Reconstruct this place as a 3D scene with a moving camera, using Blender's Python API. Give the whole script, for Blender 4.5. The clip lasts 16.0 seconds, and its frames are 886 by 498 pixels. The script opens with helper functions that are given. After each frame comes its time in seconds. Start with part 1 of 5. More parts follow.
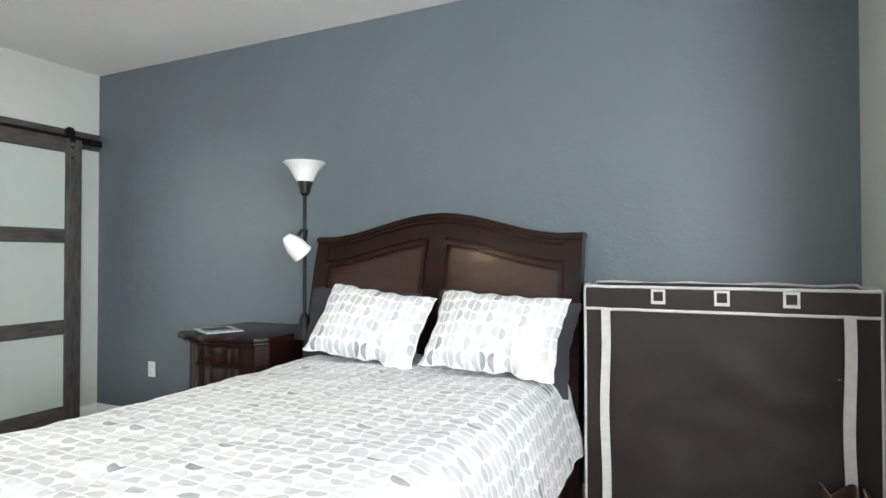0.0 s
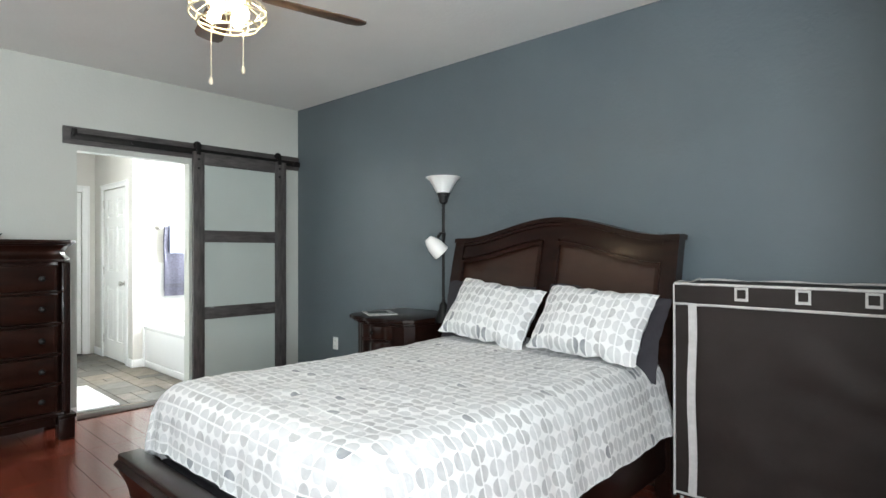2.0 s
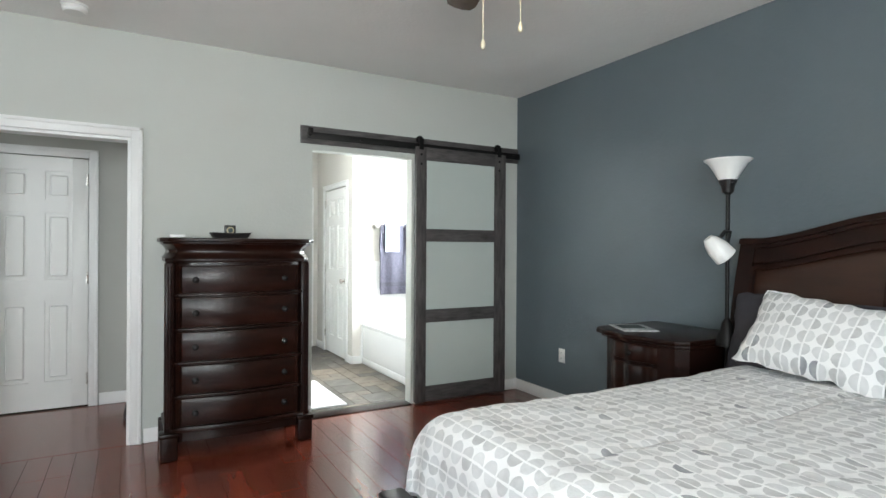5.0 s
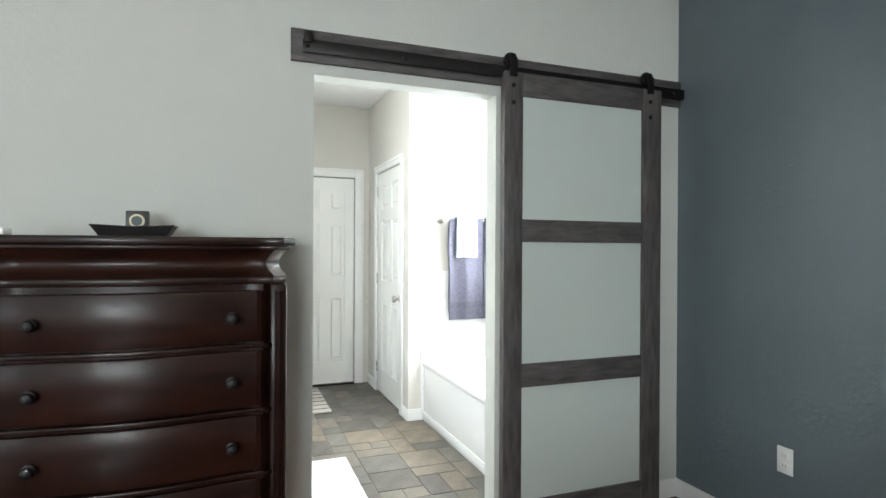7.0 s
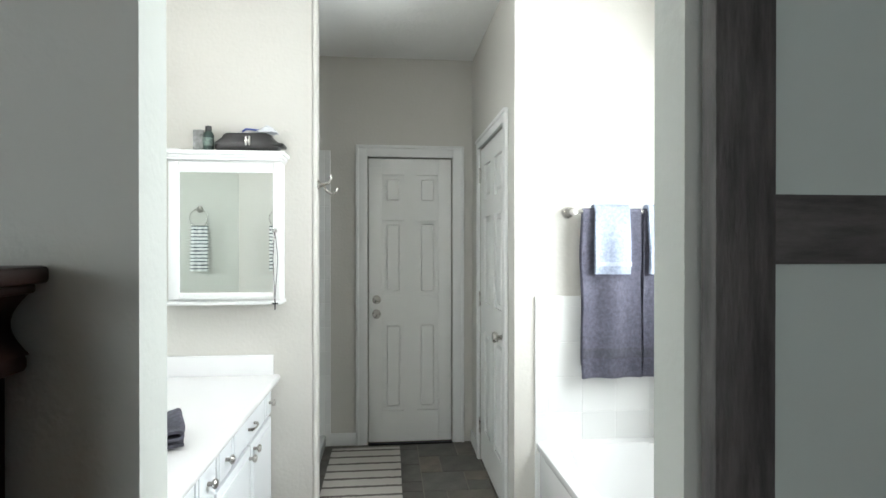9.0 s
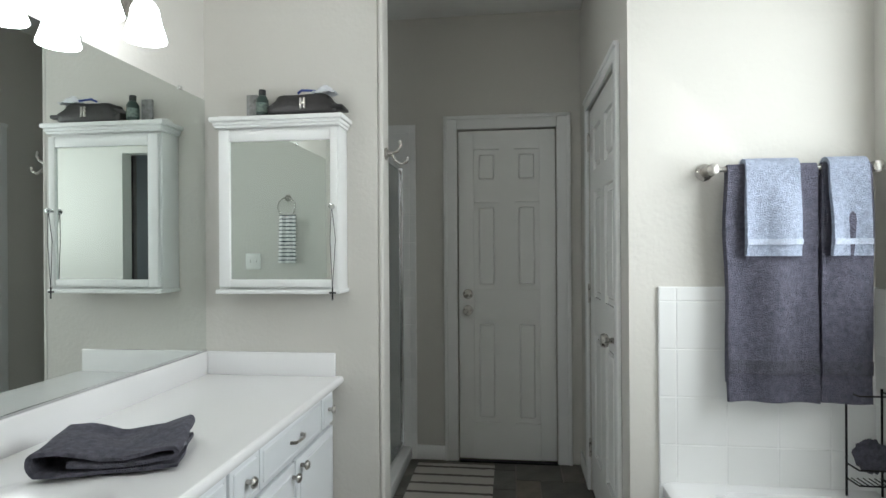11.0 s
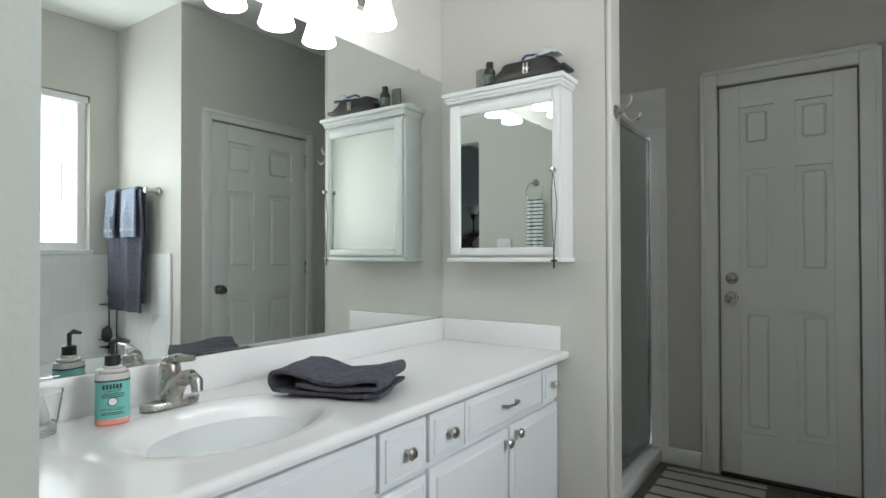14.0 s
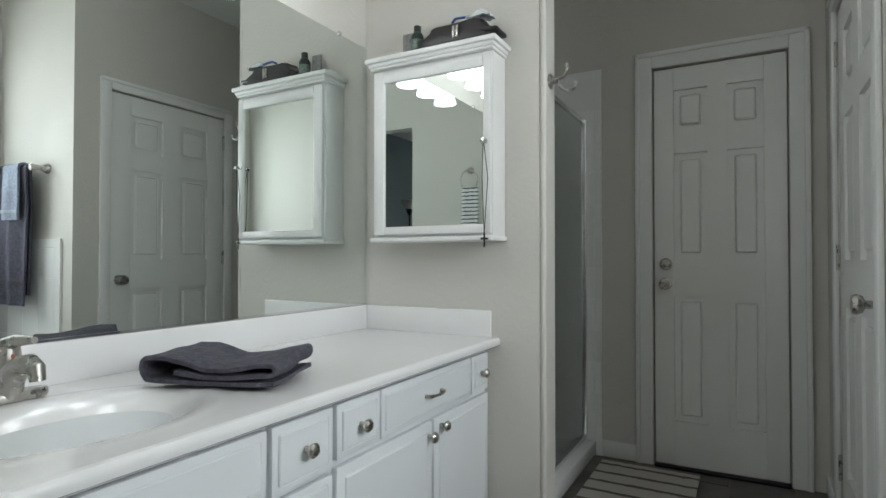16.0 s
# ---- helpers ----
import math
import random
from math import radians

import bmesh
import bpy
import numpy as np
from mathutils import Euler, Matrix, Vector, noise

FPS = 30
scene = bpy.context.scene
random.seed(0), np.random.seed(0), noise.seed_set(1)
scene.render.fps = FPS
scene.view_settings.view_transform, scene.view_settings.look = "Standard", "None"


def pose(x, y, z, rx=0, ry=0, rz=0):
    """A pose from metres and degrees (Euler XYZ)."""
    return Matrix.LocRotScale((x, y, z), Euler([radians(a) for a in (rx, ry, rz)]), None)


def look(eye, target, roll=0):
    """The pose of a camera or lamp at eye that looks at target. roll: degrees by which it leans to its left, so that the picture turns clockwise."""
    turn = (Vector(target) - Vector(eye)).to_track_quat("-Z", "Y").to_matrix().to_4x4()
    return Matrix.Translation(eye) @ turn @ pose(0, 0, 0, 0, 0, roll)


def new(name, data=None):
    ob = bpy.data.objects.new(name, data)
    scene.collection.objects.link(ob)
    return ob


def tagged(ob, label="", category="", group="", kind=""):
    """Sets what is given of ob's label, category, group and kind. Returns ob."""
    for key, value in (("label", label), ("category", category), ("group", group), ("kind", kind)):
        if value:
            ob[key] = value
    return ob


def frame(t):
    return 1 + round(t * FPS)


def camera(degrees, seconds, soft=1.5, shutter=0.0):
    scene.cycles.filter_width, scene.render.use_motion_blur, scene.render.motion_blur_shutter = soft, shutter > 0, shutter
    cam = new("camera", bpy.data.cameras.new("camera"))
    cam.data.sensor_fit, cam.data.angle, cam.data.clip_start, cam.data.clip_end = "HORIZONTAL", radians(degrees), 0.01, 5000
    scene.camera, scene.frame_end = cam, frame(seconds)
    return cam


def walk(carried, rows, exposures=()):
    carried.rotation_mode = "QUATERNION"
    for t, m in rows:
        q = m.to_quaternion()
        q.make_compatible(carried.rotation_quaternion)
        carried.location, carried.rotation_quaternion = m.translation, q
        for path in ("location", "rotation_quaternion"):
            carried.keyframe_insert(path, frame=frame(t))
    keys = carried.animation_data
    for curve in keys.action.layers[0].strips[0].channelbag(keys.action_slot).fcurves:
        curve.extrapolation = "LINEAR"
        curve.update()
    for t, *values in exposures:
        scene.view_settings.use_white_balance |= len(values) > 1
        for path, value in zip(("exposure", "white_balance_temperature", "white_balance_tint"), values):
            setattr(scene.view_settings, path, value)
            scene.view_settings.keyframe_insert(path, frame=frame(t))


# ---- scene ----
cam = camera(77.15, 16.0)
# seconds, x, y, z, yaw, pitch, roll
ROWS = [
    (0.0, 0.118, 1.103, 1.265, 24.64, 0.88, 0.07),
    (0.5, 0.387, 1.036, 1.261, 31.04, 0.83, 0.15),
    (1.0, 0.588, 0.905, 1.275, 34.73, 0.67, 0.18),
    (1.5, 0.680, 0.839, 1.297, 38.94, 0.40, 0.13),
    (2.0, 0.678, 0.827, 1.302, 42.61, 0.15, 0.08),
    (2.5, 0.636, 0.767, 1.295, 45.75, 0.13, 0.05),
    (3.0, 0.592, 0.737, 1.295, 48.71, -0.14, -0.10),
    (3.5, 0.548, 0.711, 1.296, 52.00, -0.11, -0.18),
    (4.0, 0.477, 0.710, 1.322, 55.40, -0.34, -0.36),
    (4.5, 0.347, 0.728, 1.322, 58.30, -0.19, -0.35),
    (5.8, -0.950, 1.120, 1.330, 63.90, -0.13, -0.33),
    (6.4, -1.470, 1.300, 1.340, 66.50, -0.09, -0.31),
    (6.8, -1.795, 1.560, 1.345, 68.20, -0.08, -0.31),
    (7.0, -1.913, 1.745, 1.346, 69.13, -0.07, -0.31),
    (7.5, -2.320, 1.932, 1.344, 71.85, -0.15, -0.39),
    (8.0, -2.724, 2.126, 1.361, 75.48, -0.02, -0.42),
    (8.5, -3.092, 2.316, 1.396, 80.13, -0.27, -0.30),
    (9.0, -3.430, 2.438, 1.405, 84.40, -0.25, 0.00),
    (11.5, -4.025, 2.648, 1.253, 101.66, 0.26, 0.36),
    (12.0, -4.072, 2.690, 1.208, 107.63, 0.53, 0.29),
    (12.5, -4.093, 2.728, 1.203, 113.14, 0.36, 0.17),
    (13.0, -4.115, 2.747, 1.180, 117.42, 0.57, 0.21),
    (13.5, -4.134, 2.777, 1.159, 121.76, 0.67, 0.27),
    (14.0, -4.155, 2.783, 1.150, 125.00, 0.66, 0.14),
    (14.5, -4.194, 2.781, 1.138, 126.98, 0.85, 0.06),
    (15.0, -4.261, 2.768, 1.121, 128.24, 0.86, 0.07),
    (15.5, -4.308, 2.764, 1.095, 127.38, 0.77, 0.05),
    (16.0, -4.359, 2.729, 1.057, 118.89, 0.96, -0.04),
]
# gap rows bend the path round the foot of the bed
walk(cam, [(t, pose(x, y, z, 90 + pitch, roll, yaw)) for t, x, y, z, yaw, pitch, roll in ROWS],
     exposures=[(0, 0.4, 6350, 6), (1.0, 0.03, 6350, 6), (2.0, -0.1, 6350, 6), (4.7, -0.17, 6350, 6), (7.0, -0.08, 6350, 6), (8.0, -0.5, 6350, 6), (9.0, -1.15, 6350, 6), (11.4, -2.05, 6350, 6), (13.0, -1.98, 6350, 6), (14.0, -2.02, 6350, 6), (15.5, -2.4, 6350, 6), (16, -2.2, 6350, 6)])

# ---- light ----
world = bpy.data.worlds.new("sky")
scene.world = world
world.use_nodes = True
wn = world.node_tree.nodes
sky = wn.new("ShaderNodeTexSky")
sky.sky_type, sky.sun_disc, sky.sun_elevation, sky.sun_rotation = "NISHITA", False, radians(48), radians(120)
wn["Background"].inputs["Strength"].default_value = 0.1
world.node_tree.links.new(sky.outputs[0], wn["Background"].inputs["Color"])


def window_lamp(name, loc, target, sx, sy, watts, col):
    d = bpy.data.lights.new(name, "AREA")
    d.shape, d.size, d.size_y, d.energy, d.color = "RECTANGLE", sx, sy, watts, col
    ob = new(name, d)
    ob.matrix_world = look(loc, target)
    return ob


window_lamp("bedroom_window_daylight", (1.70, 0.05, 1.60), (-0.6, 1.6, 3.3), 1.9, 1.5, 200, (0.93, 0.97, 1.0))
# weak fill lamp added behind the camera to even out the bedroom
window_lamp("south_fill_light", (-0.7, -1.95, 1.55), (-0.6, 2, 3.1), 2.3, 1.35, 18, (0.94, 0.98, 1.0))
window_lamp("bathroom_window_daylight", (-5.285, 3.975, 1.715), (-5.285, 0, 1.6), 1.16, 1.04, 135, (0.95, 0.98, 1.0))
# fill lamp added to brighten the hall; its source is not known
window_lamp("hall_fill_light", (-4.95, -1.86, 1.5), (-5.2, 0.4, 1.0), 0.8, 1.1, 14, (0.96, 0.98, 1.0))

# ---- materials ----


def mat(name, col, rough=0.5, metal=0.0, noise_scale=0.0, noise_amt=0.0, bump=0.0, bump_scale=60.0, coat=0.0, col2=None, rand=0.0, emit=0.0, trans=0.0, spec=0.5, stretch=None, coord="Object"):
    m = bpy.data.materials.new(name)
    m.use_nodes = True
    nt = m.node_tree
    n, l = nt.nodes, nt.links
    b = n["Principled BSDF"]
    c = (*col, 1)
    b.inputs["Base Color"].default_value = c
    b.inputs["Roughness"].default_value = rough
    b.inputs["Metallic"].default_value = metal
    b.inputs["Coat Weight"].default_value = coat
    b.inputs["Coat Roughness"].default_value = 0.12
    b.inputs["Specular IOR Level"].default_value = spec
    b.inputs["Transmission Weight"].default_value = trans
    if emit:
        b.inputs["Emission Color"].default_value = c
        b.inputs["Emission Strength"].default_value = emit
    tc = n.new("ShaderNodeTexCoord")
    src = tc.outputs[coord]
    if stretch:
        mp = n.new("ShaderNodeMapping")
        mp.inputs["Scale"].default_value = stretch
        l.new(src, mp.inputs["Vector"])
        src = mp.outputs[0]
    out = None
    if noise_amt or col2:
        t = n.new("ShaderNodeTexNoise")
        t.inputs["Scale"].default_value = noise_scale
        t.inputs["Detail"].default_value = 4 if coat else 8
        t.inputs["Roughness"].default_value = 0.5 if coat else 0.62
        l.new(src, t.inputs["Vector"])
        r = n.new("ShaderNodeMapRange")
        r.inputs[1].default_value, r.inputs[2].default_value = 0.3, 0.7
        l.new(t.outputs["Fac"], r.inputs[0])
        mx = n.new("ShaderNodeMix")
        mx.data_type = "RGBA"
        mx.inputs[6].default_value = tuple(v * (1 - noise_amt) for v in col) + (1,)
        mx.inputs[7].default_value = (*(col2 or tuple(min(1, v * (1 + noise_amt)) for v in col)), 1)
        l.new(r.outputs[0], mx.inputs[0])
        out = mx.outputs[2]
        rr = n.new("ShaderNodeMapRange")
        rr.inputs[3].default_value, rr.inputs[4].default_value = max(0.02, rough - 0.06), min(1, rough + 0.06)
        l.new(t.outputs["Fac"], rr.inputs[0])
        if not coat:
            l.new(rr.outputs[0], b.inputs["Roughness"])
    if rand:
        oi = n.new("ShaderNodeObjectInfo")
        rr = n.new("ShaderNodeMapRange")
        rr.inputs[3].default_value, rr.inputs[4].default_value = 1 - rand, 1 + rand
        l.new(oi.outputs["Random"], rr.inputs[0])
        hs = n.new("ShaderNodeHueSaturation")
        l.new(rr.outputs[0], hs.inputs["Value"])
        if out:
            l.new(out, hs.inputs["Color"])
        else:
            hs.inputs["Color"].default_value = c
        out = hs.outputs[0]
    if out:
        l.new(out, b.inputs["Base Color"])
    if bump:
        t2 = n.new("ShaderNodeTexNoise")
        t2.inputs["Scale"].default_value = bump_scale
        t2.inputs["Detail"].default_value = 5
        l.new(src, t2.inputs["Vector"])
        bp = n.new("ShaderNodeBump")
        bp.inputs["Strength"].default_value = bump
        bp.inputs["Distance"].default_value = 0.01
        l.new(t2.outputs["Fac"], bp.inputs["Height"])
        l.new(bp.outputs[0], b.inputs["Normal"])
    return m


def slate_mat():
    m = mat("slate_tile", (0.12, 0.11, 0.10), 0.5, noise_scale=14, noise_amt=0.35, bump=0.25, bump_scale=40)
    n, l = m.node_tree.nodes, m.node_tree.links
    oi = n.new("ShaderNodeObjectInfo")
    cr = n.new("ShaderNodeValToRGB")
    cr.color_ramp.elements[0].color = (0.078, 0.068, 0.058, 1)
    cr.color_ramp.elements[1].color = (0.17, 0.14, 0.105, 1)
    e = cr.color_ramp.elements.new(0.5)
    e.color = (0.115, 0.108, 0.098, 1)
    l.new(oi.outputs["Random"], cr.inputs[0])
    mx = n.new("ShaderNodeMix")
    mx.data_type, mx.blend_type = "RGBA", "OVERLAY"
    mx.inputs[0].default_value = 0.7
    l.new(cr.outputs[0], mx.inputs[6])
    t = n.new("ShaderNodeTexNoise")
    t.inputs["Scale"].default_value = 9
    t.inputs["Detail"].default_value = 7
    l.new(t.outputs["Fac"], mx.inputs[7])
    tc = n.new("ShaderNodeTexCoord")
    l.new(tc.outputs["Object"], t.inputs["Vector"])
    l.new(mx.outputs[2], n["Principled BSDF"].inputs["Base Color"])
    return m


def half_disc_fabric(name, cu, cv, flip):
    """White cotton printed with rows of grey half discs, laid out by the cloth's own UV in metres."""
    m = bpy.data.materials.new(name)
    m.use_nodes = True
    n, l = m.node_tree.nodes, m.node_tree.links
    b = n["Principled BSDF"]
    b.inputs["Roughness"].default_value = 0.85
    b.inputs["Sheen Weight"].default_value = 0.15

    def math(op, a, c=None, d=None):
        k = n.new("ShaderNodeMath")
        k.operation = op
        for i, v in enumerate((a, c, d)):
            if v is None:
                continue
            if isinstance(v, (int, float)):
                k.inputs[i].default_value = v
            else:
                l.new(v, k.inputs[i])
        return k.outputs[0]
    uv = n.new("ShaderNodeUVMap")
    warp = n.new("ShaderNodeTexNoise")
    warp.inputs["Scale"].default_value = 60
    l.new(uv.outputs[0], warp.inputs["Vector"])
    sep = n.new("ShaderNodeSeparateXYZ")
    l.new(uv.outputs[0], sep.inputs[0])
    wob = math("MULTIPLY", math("SUBTRACT", warp.outputs["Fac"], 0.5), 0.006)
    u, v = (sep.outputs[1], sep.outputs[0]) if flip else (sep.outputs[0], sep.outputs[1])
    su = math("DIVIDE", math("ADD", u, wob), cu)
    sv = math("DIVIDE", math("ADD", v, wob), cv)
    row = math("FLOOR", sv)
    shift = math("MULTIPLY", math("MODULO", math("FLOOR", math("DIVIDE", row, 2.0)), 2.0), 0.12)
    su = math("ADD", su, shift)
    col = math("FLOOR", su)
    lu = math("MULTIPLY", math("SUBTRACT", math("FRACT", su), 0.5), cu)
    lv = math("MULTIPLY", math("SUBTRACT", math("FRACT", sv), 0.1), cv)
    comb = n.new("ShaderNodeCombineXYZ")
    l.new(row, comb.inputs[0])
    l.new(col, comb.inputs[1])
    wn2 = n.new("ShaderNodeTexWhiteNoise")
    l.new(comb.outputs[0], wn2.inputs["Vector"])
    # neighbours face away from one another, as split discs
    side = math("MODULO", row, 2.0)
    lv2 = math("SUBTRACT", 0.8 * cv, lv)
    lvv = math("ADD", math("MULTIPLY", side, lv2), math("MULTIPLY", math("SUBTRACT", 1.0, side), lv))
    rr = math("SQRT", math("ADD", math("POWER", math("DIVIDE", lu, 0.45 * cu), 2.0), math("POWER", math("DIVIDE", lvv, 0.80 * cv), 2.0)))
    mask = math("MULTIPLY", math("LESS_THAN", rr, 1.0), math("GREATER_THAN", lvv, 0.0))
    cr = n.new("ShaderNodeValToRGB")
    cr.color_ramp.interpolation = "CONSTANT"
    e = cr.color_ramp.elements
    e[0].color = (0.60, 0.605, 0.61, 1)
    e[1].position, e[1].color = 0.88, (0.24, 0.25, 0.27, 1)
    for p, c in ((0.3, 0.50), (0.5, 0.56), (0.72, 0.44)):
        k = e.new(p)
        k.color = (c, c * 1.005, c * 1.02, 1)
    l.new(wn2.outputs["Color"], cr.inputs[0])
    wash = n.new("ShaderNodeTexNoise")
    wash.inputs["Scale"].default_value = 25
    wash.inputs["Detail"].default_value = 4
    l.new(uv.outputs[0], wash.inputs["Vector"])
    mk = math("MULTIPLY", mask, math("ADD", 0.45, math("MULTIPLY", wash.outputs["Fac"], 0.9)))
    mx = n.new("ShaderNodeMix")
    mx.data_type = "RGBA"
    mx.inputs[6].default_value = (0.80, 0.80, 0.80, 1)
    l.new(mk, mx.inputs[0])
    l.new(cr.outputs[0], mx.inputs[7])
    l.new(mx.outputs[2], b.inputs["Base Color"])
    weave = n.new("ShaderNodeTexNoise")
    weave.inputs["Scale"].default_value = 30
    weave.inputs["Detail"].default_value = 6
    l.new(uv.outputs[0], weave.inputs["Vector"])
    bp = n.new("ShaderNodeBump")
    bp.inputs["Strength"].default_value = 0.35
    bp.inputs["Distance"].default_value = 0.012
    l.new(weave.outputs["Fac"], bp.inputs["Height"])
    l.new(bp.outputs[0], b.inputs["Normal"])
    return m


def stripe_mat(name, c1, c2, period, duty, axis, rough=0.95, bump=0.6):
    m = mat(name, c1, rough, bump=bump, bump_scale=180)
    n, l = m.node_tree.nodes, m.node_tree.links
    tc = n.new("ShaderNodeTexCoord")
    sep = n.new("ShaderNodeSeparateXYZ")
    l.new(tc.outputs["Object"], sep.inputs[0])
    nz = n.new("ShaderNodeTexNoise")
    nz.inputs["Scale"].default_value = 70
    l.new(tc.outputs["Object"], nz.inputs["Vector"])
    a = n.new("ShaderNodeMath")
    a.operation = "MULTIPLY_ADD"
    a.inputs[1].default_value = 0.012
    l.new(nz.outputs["Fac"], a.inputs[0])
    l.new(sep.outputs[axis], a.inputs[2])
    d = n.new("ShaderNodeMath")
    d.operation = "DIVIDE"
    d.inputs[1].default_value = period
    l.new(a.outputs[0], d.inputs[0])
    f = n.new("ShaderNodeMath")
    f.operation = "FRACT"
    l.new(d.outputs[0], f.inputs[0])
    g = n.new("ShaderNodeMath")
    g.operation = "LESS_THAN"
    g.inputs[1].default_value = duty
    l.new(f.outputs[0], g.inputs[0])
    mx = n.new("ShaderNodeMix")
    mx.data_type = "RGBA"
    mx.inputs[6].default_value, mx.inputs[7].default_value = (*c1, 1), (*c2, 1)
    l.new(g.outputs[0], mx.inputs[0])
    l.new(mx.outputs[2], n["Principled BSDF"].inputs["Base Color"])
    return m


def clear_glass(name, col=(0.97, 0.99, 0.98), rough=0.0):
    m = mat(name, col, rough, trans=1.0)
    m.node_tree.nodes["Principled BSDF"].inputs["IOR"].default_value = 1.45
    return m


M_WALL = mat("bedroom_paint", (0.53, 0.545, 0.51), 0.75, noise_scale=1.5, noise_amt=0.02, bump=0.16, bump_scale=55)
M_BLUE = mat("slate_blue_paint", (0.108, 0.134, 0.150), 0.44, noise_scale=1.2, noise_amt=0.05, bump=0.20, bump_scale=48)
M_CEIL = mat("ceiling_paint", (0.86, 0.86, 0.84), 0.9, noise_scale=2, noise_amt=0.02, bump=0.25, bump_scale=40)
M_BATH = mat("bathroom_paint", (0.595, 0.575, 0.535), 0.7, noise_scale=1.5, noise_amt=0.02, bump=0.18, bump_scale=55)
M_TRIM = mat("white_trim", (0.78, 0.78, 0.77), 0.4, noise_scale=5, noise_amt=0.02)
M_DOOR = mat("white_door_paint", (0.80, 0.80, 0.78), 0.38, noise_scale=6, noise_amt=0.015, bump=0.05, bump_scale=90)
M_PLANK = mat("cherry_plank", (0.145, 0.030, 0.017), 0.2, noise_scale=3, noise_amt=0.12, col2=(0.175, 0.038, 0.021), coat=0.3, rand=0.22, stretch=(0.7, 5, 5))
M_SUB = mat("subfloor", (0.06, 0.02, 0.015), 0.8, noise_scale=4, noise_amt=0.2)
M_MAHOG = mat("dark_mahogany", (0.011, 0.0044, 0.0033), 0.29, noise_scale=4, noise_amt=0.2, col2=(0.017, 0.0062, 0.0043), coat=0.06, spec=0.18, stretch=(1.0, 1.0, 5))
M_MAHOGH = mat("mahogany_panel", (0.012, 0.0044, 0.0032), 0.29, noise_scale=4, noise_amt=0.25, col2=(0.023, 0.0076, 0.0046), coat=0.06, spec=0.18, stretch=(1.0, 1.0, 5))
M_HPANEL = mat("brown_headboard_panel", (0.026, 0.0105, 0.0066), 0.30, noise_scale=3, noise_amt=0.2, col2=(0.038, 0.015, 0.009), coat=0.3, spec=0.35, stretch=(1.0, 1.0, 5))
M_BARN = mat("weathered_grey_wood", (0.052, 0.046, 0.046), 0.6, noise_scale=7, noise_amt=0.4, col2=(0.105, 0.095, 0.092), bump=0.2, bump_scale=30, stretch=(6, 6, 1))
M_BARNH = mat("weathered_grey_wood_level", (0.052, 0.046, 0.046), 0.6, noise_scale=7, noise_amt=0.4, col2=(0.105, 0.095, 0.092), bump=0.2, bump_scale=30, stretch=(6, 1, 6))
M_FROST = mat("frosted_glass", (0.50, 0.55, 0.52), 0.32, noise_scale=2, noise_amt=0.02)
M_BLACK = mat("black_iron", (0.012, 0.011, 0.011), 0.45, metal=0.6, noise_scale=30, noise_amt=0.2)
M_BLACKP = mat("black_plastic", (0.012, 0.012, 0.013), 0.35)
M_NICKEL = mat("brushed_nickel", (0.48, 0.46, 0.43), 0.28, metal=1.0, noise_scale=50, noise_amt=0.06)
M_CHROME = mat("chrome", (0.75, 0.76, 0.77), 0.08, metal=1.0)
M_WHITEP = mat("white_plastic", (0.78, 0.78, 0.76), 0.35)
M_SHADE = mat("white_lamp_shade", (0.82, 0.82, 0.81), 0.3)
M_TUB = mat("white_acrylic", (0.82, 0.82, 0.82), 0.12, coat=0.3)
M_TILE = mat("white_glazed_tile", (0.80, 0.80, 0.79), 0.12, rand=0.03, bump=0.03, bump_scale=12)
M_GROUT = mat("pale_grout", (0.80, 0.80, 0.79), 0.9, noise_scale=30, noise_amt=0.08)
M_SGROUT = mat("dark_grout", (0.22, 0.20, 0.18), 0.9, noise_scale=30, noise_amt=0.15)
M_SLATE = slate_mat()
M_COUNTER = mat("cultured_marble", (0.82, 0.81, 0.81), 0.13, noise_scale=3, noise_amt=0.015, coat=0.3)
M_CAB = mat("white_cabinet_paint", (0.76, 0.78, 0.80), 0.35, noise_scale=6, noise_amt=0.015)
M_MIRROR = mat("mirror_silver", (0.83, 0.87, 0.85), 0.0, metal=1.0)
M_GLASS = clear_glass("clear_glass")
M_SHGLASS = clear_glass("obscure_shower_glass", (0.84, 0.89, 0.87), 0.12)
M_COMF = half_disc_fabric("printed_comforter", 0.060, 0.040, False)
M_PILLOW = half_disc_fabric("printed_pillowcase", 0.064, 0.038, True)
M_PLUM = mat("dark_plum_cotton", (0.030, 0.027, 0.034), 0.85, noise_scale=12, noise_amt=0.2, bump=0.3, bump_scale=40)
M_BROWNF = mat("brown_nonwoven_fabric", (0.020, 0.0135, 0.012), 0.6, spec=0.3, noise_scale=4, noise_amt=0.2, bump=0.35, bump_scale=9)
M_TAPE = mat("pale_piping", (0.55, 0.53, 0.52), 0.8, noise_scale=30, noise_amt=0.1)
M_TOWEL = mat("slate_terry", (0.085, 0.083, 0.115), 1.0, noise_scale=60, noise_amt=0.35, bump=1.0, bump_scale=220)
M_TOWEL2 = mat("dark_terry", (0.072, 0.070, 0.092), 1.0, noise_scale=60, noise_amt=0.4, bump=1.0, bump_scale=220)
M_WASH = mat("light_blue_terry", (0.33, 0.37, 0.47), 1.0, noise_scale=60, noise_amt=0.25, bump=1.0, bump_scale=220)
M_WASHB = mat("pale_blue_woven_band", (0.40, 0.44, 0.53), 0.9, noise_scale=60, noise_amt=0.15, bump=0.5, bump_scale=200)
M_WHITECLOTH = mat("white_bath_mat", (0.80, 0.80, 0.79), 1.0, noise_scale=50, noise_amt=0.08, bump=1.0, bump_scale=150)
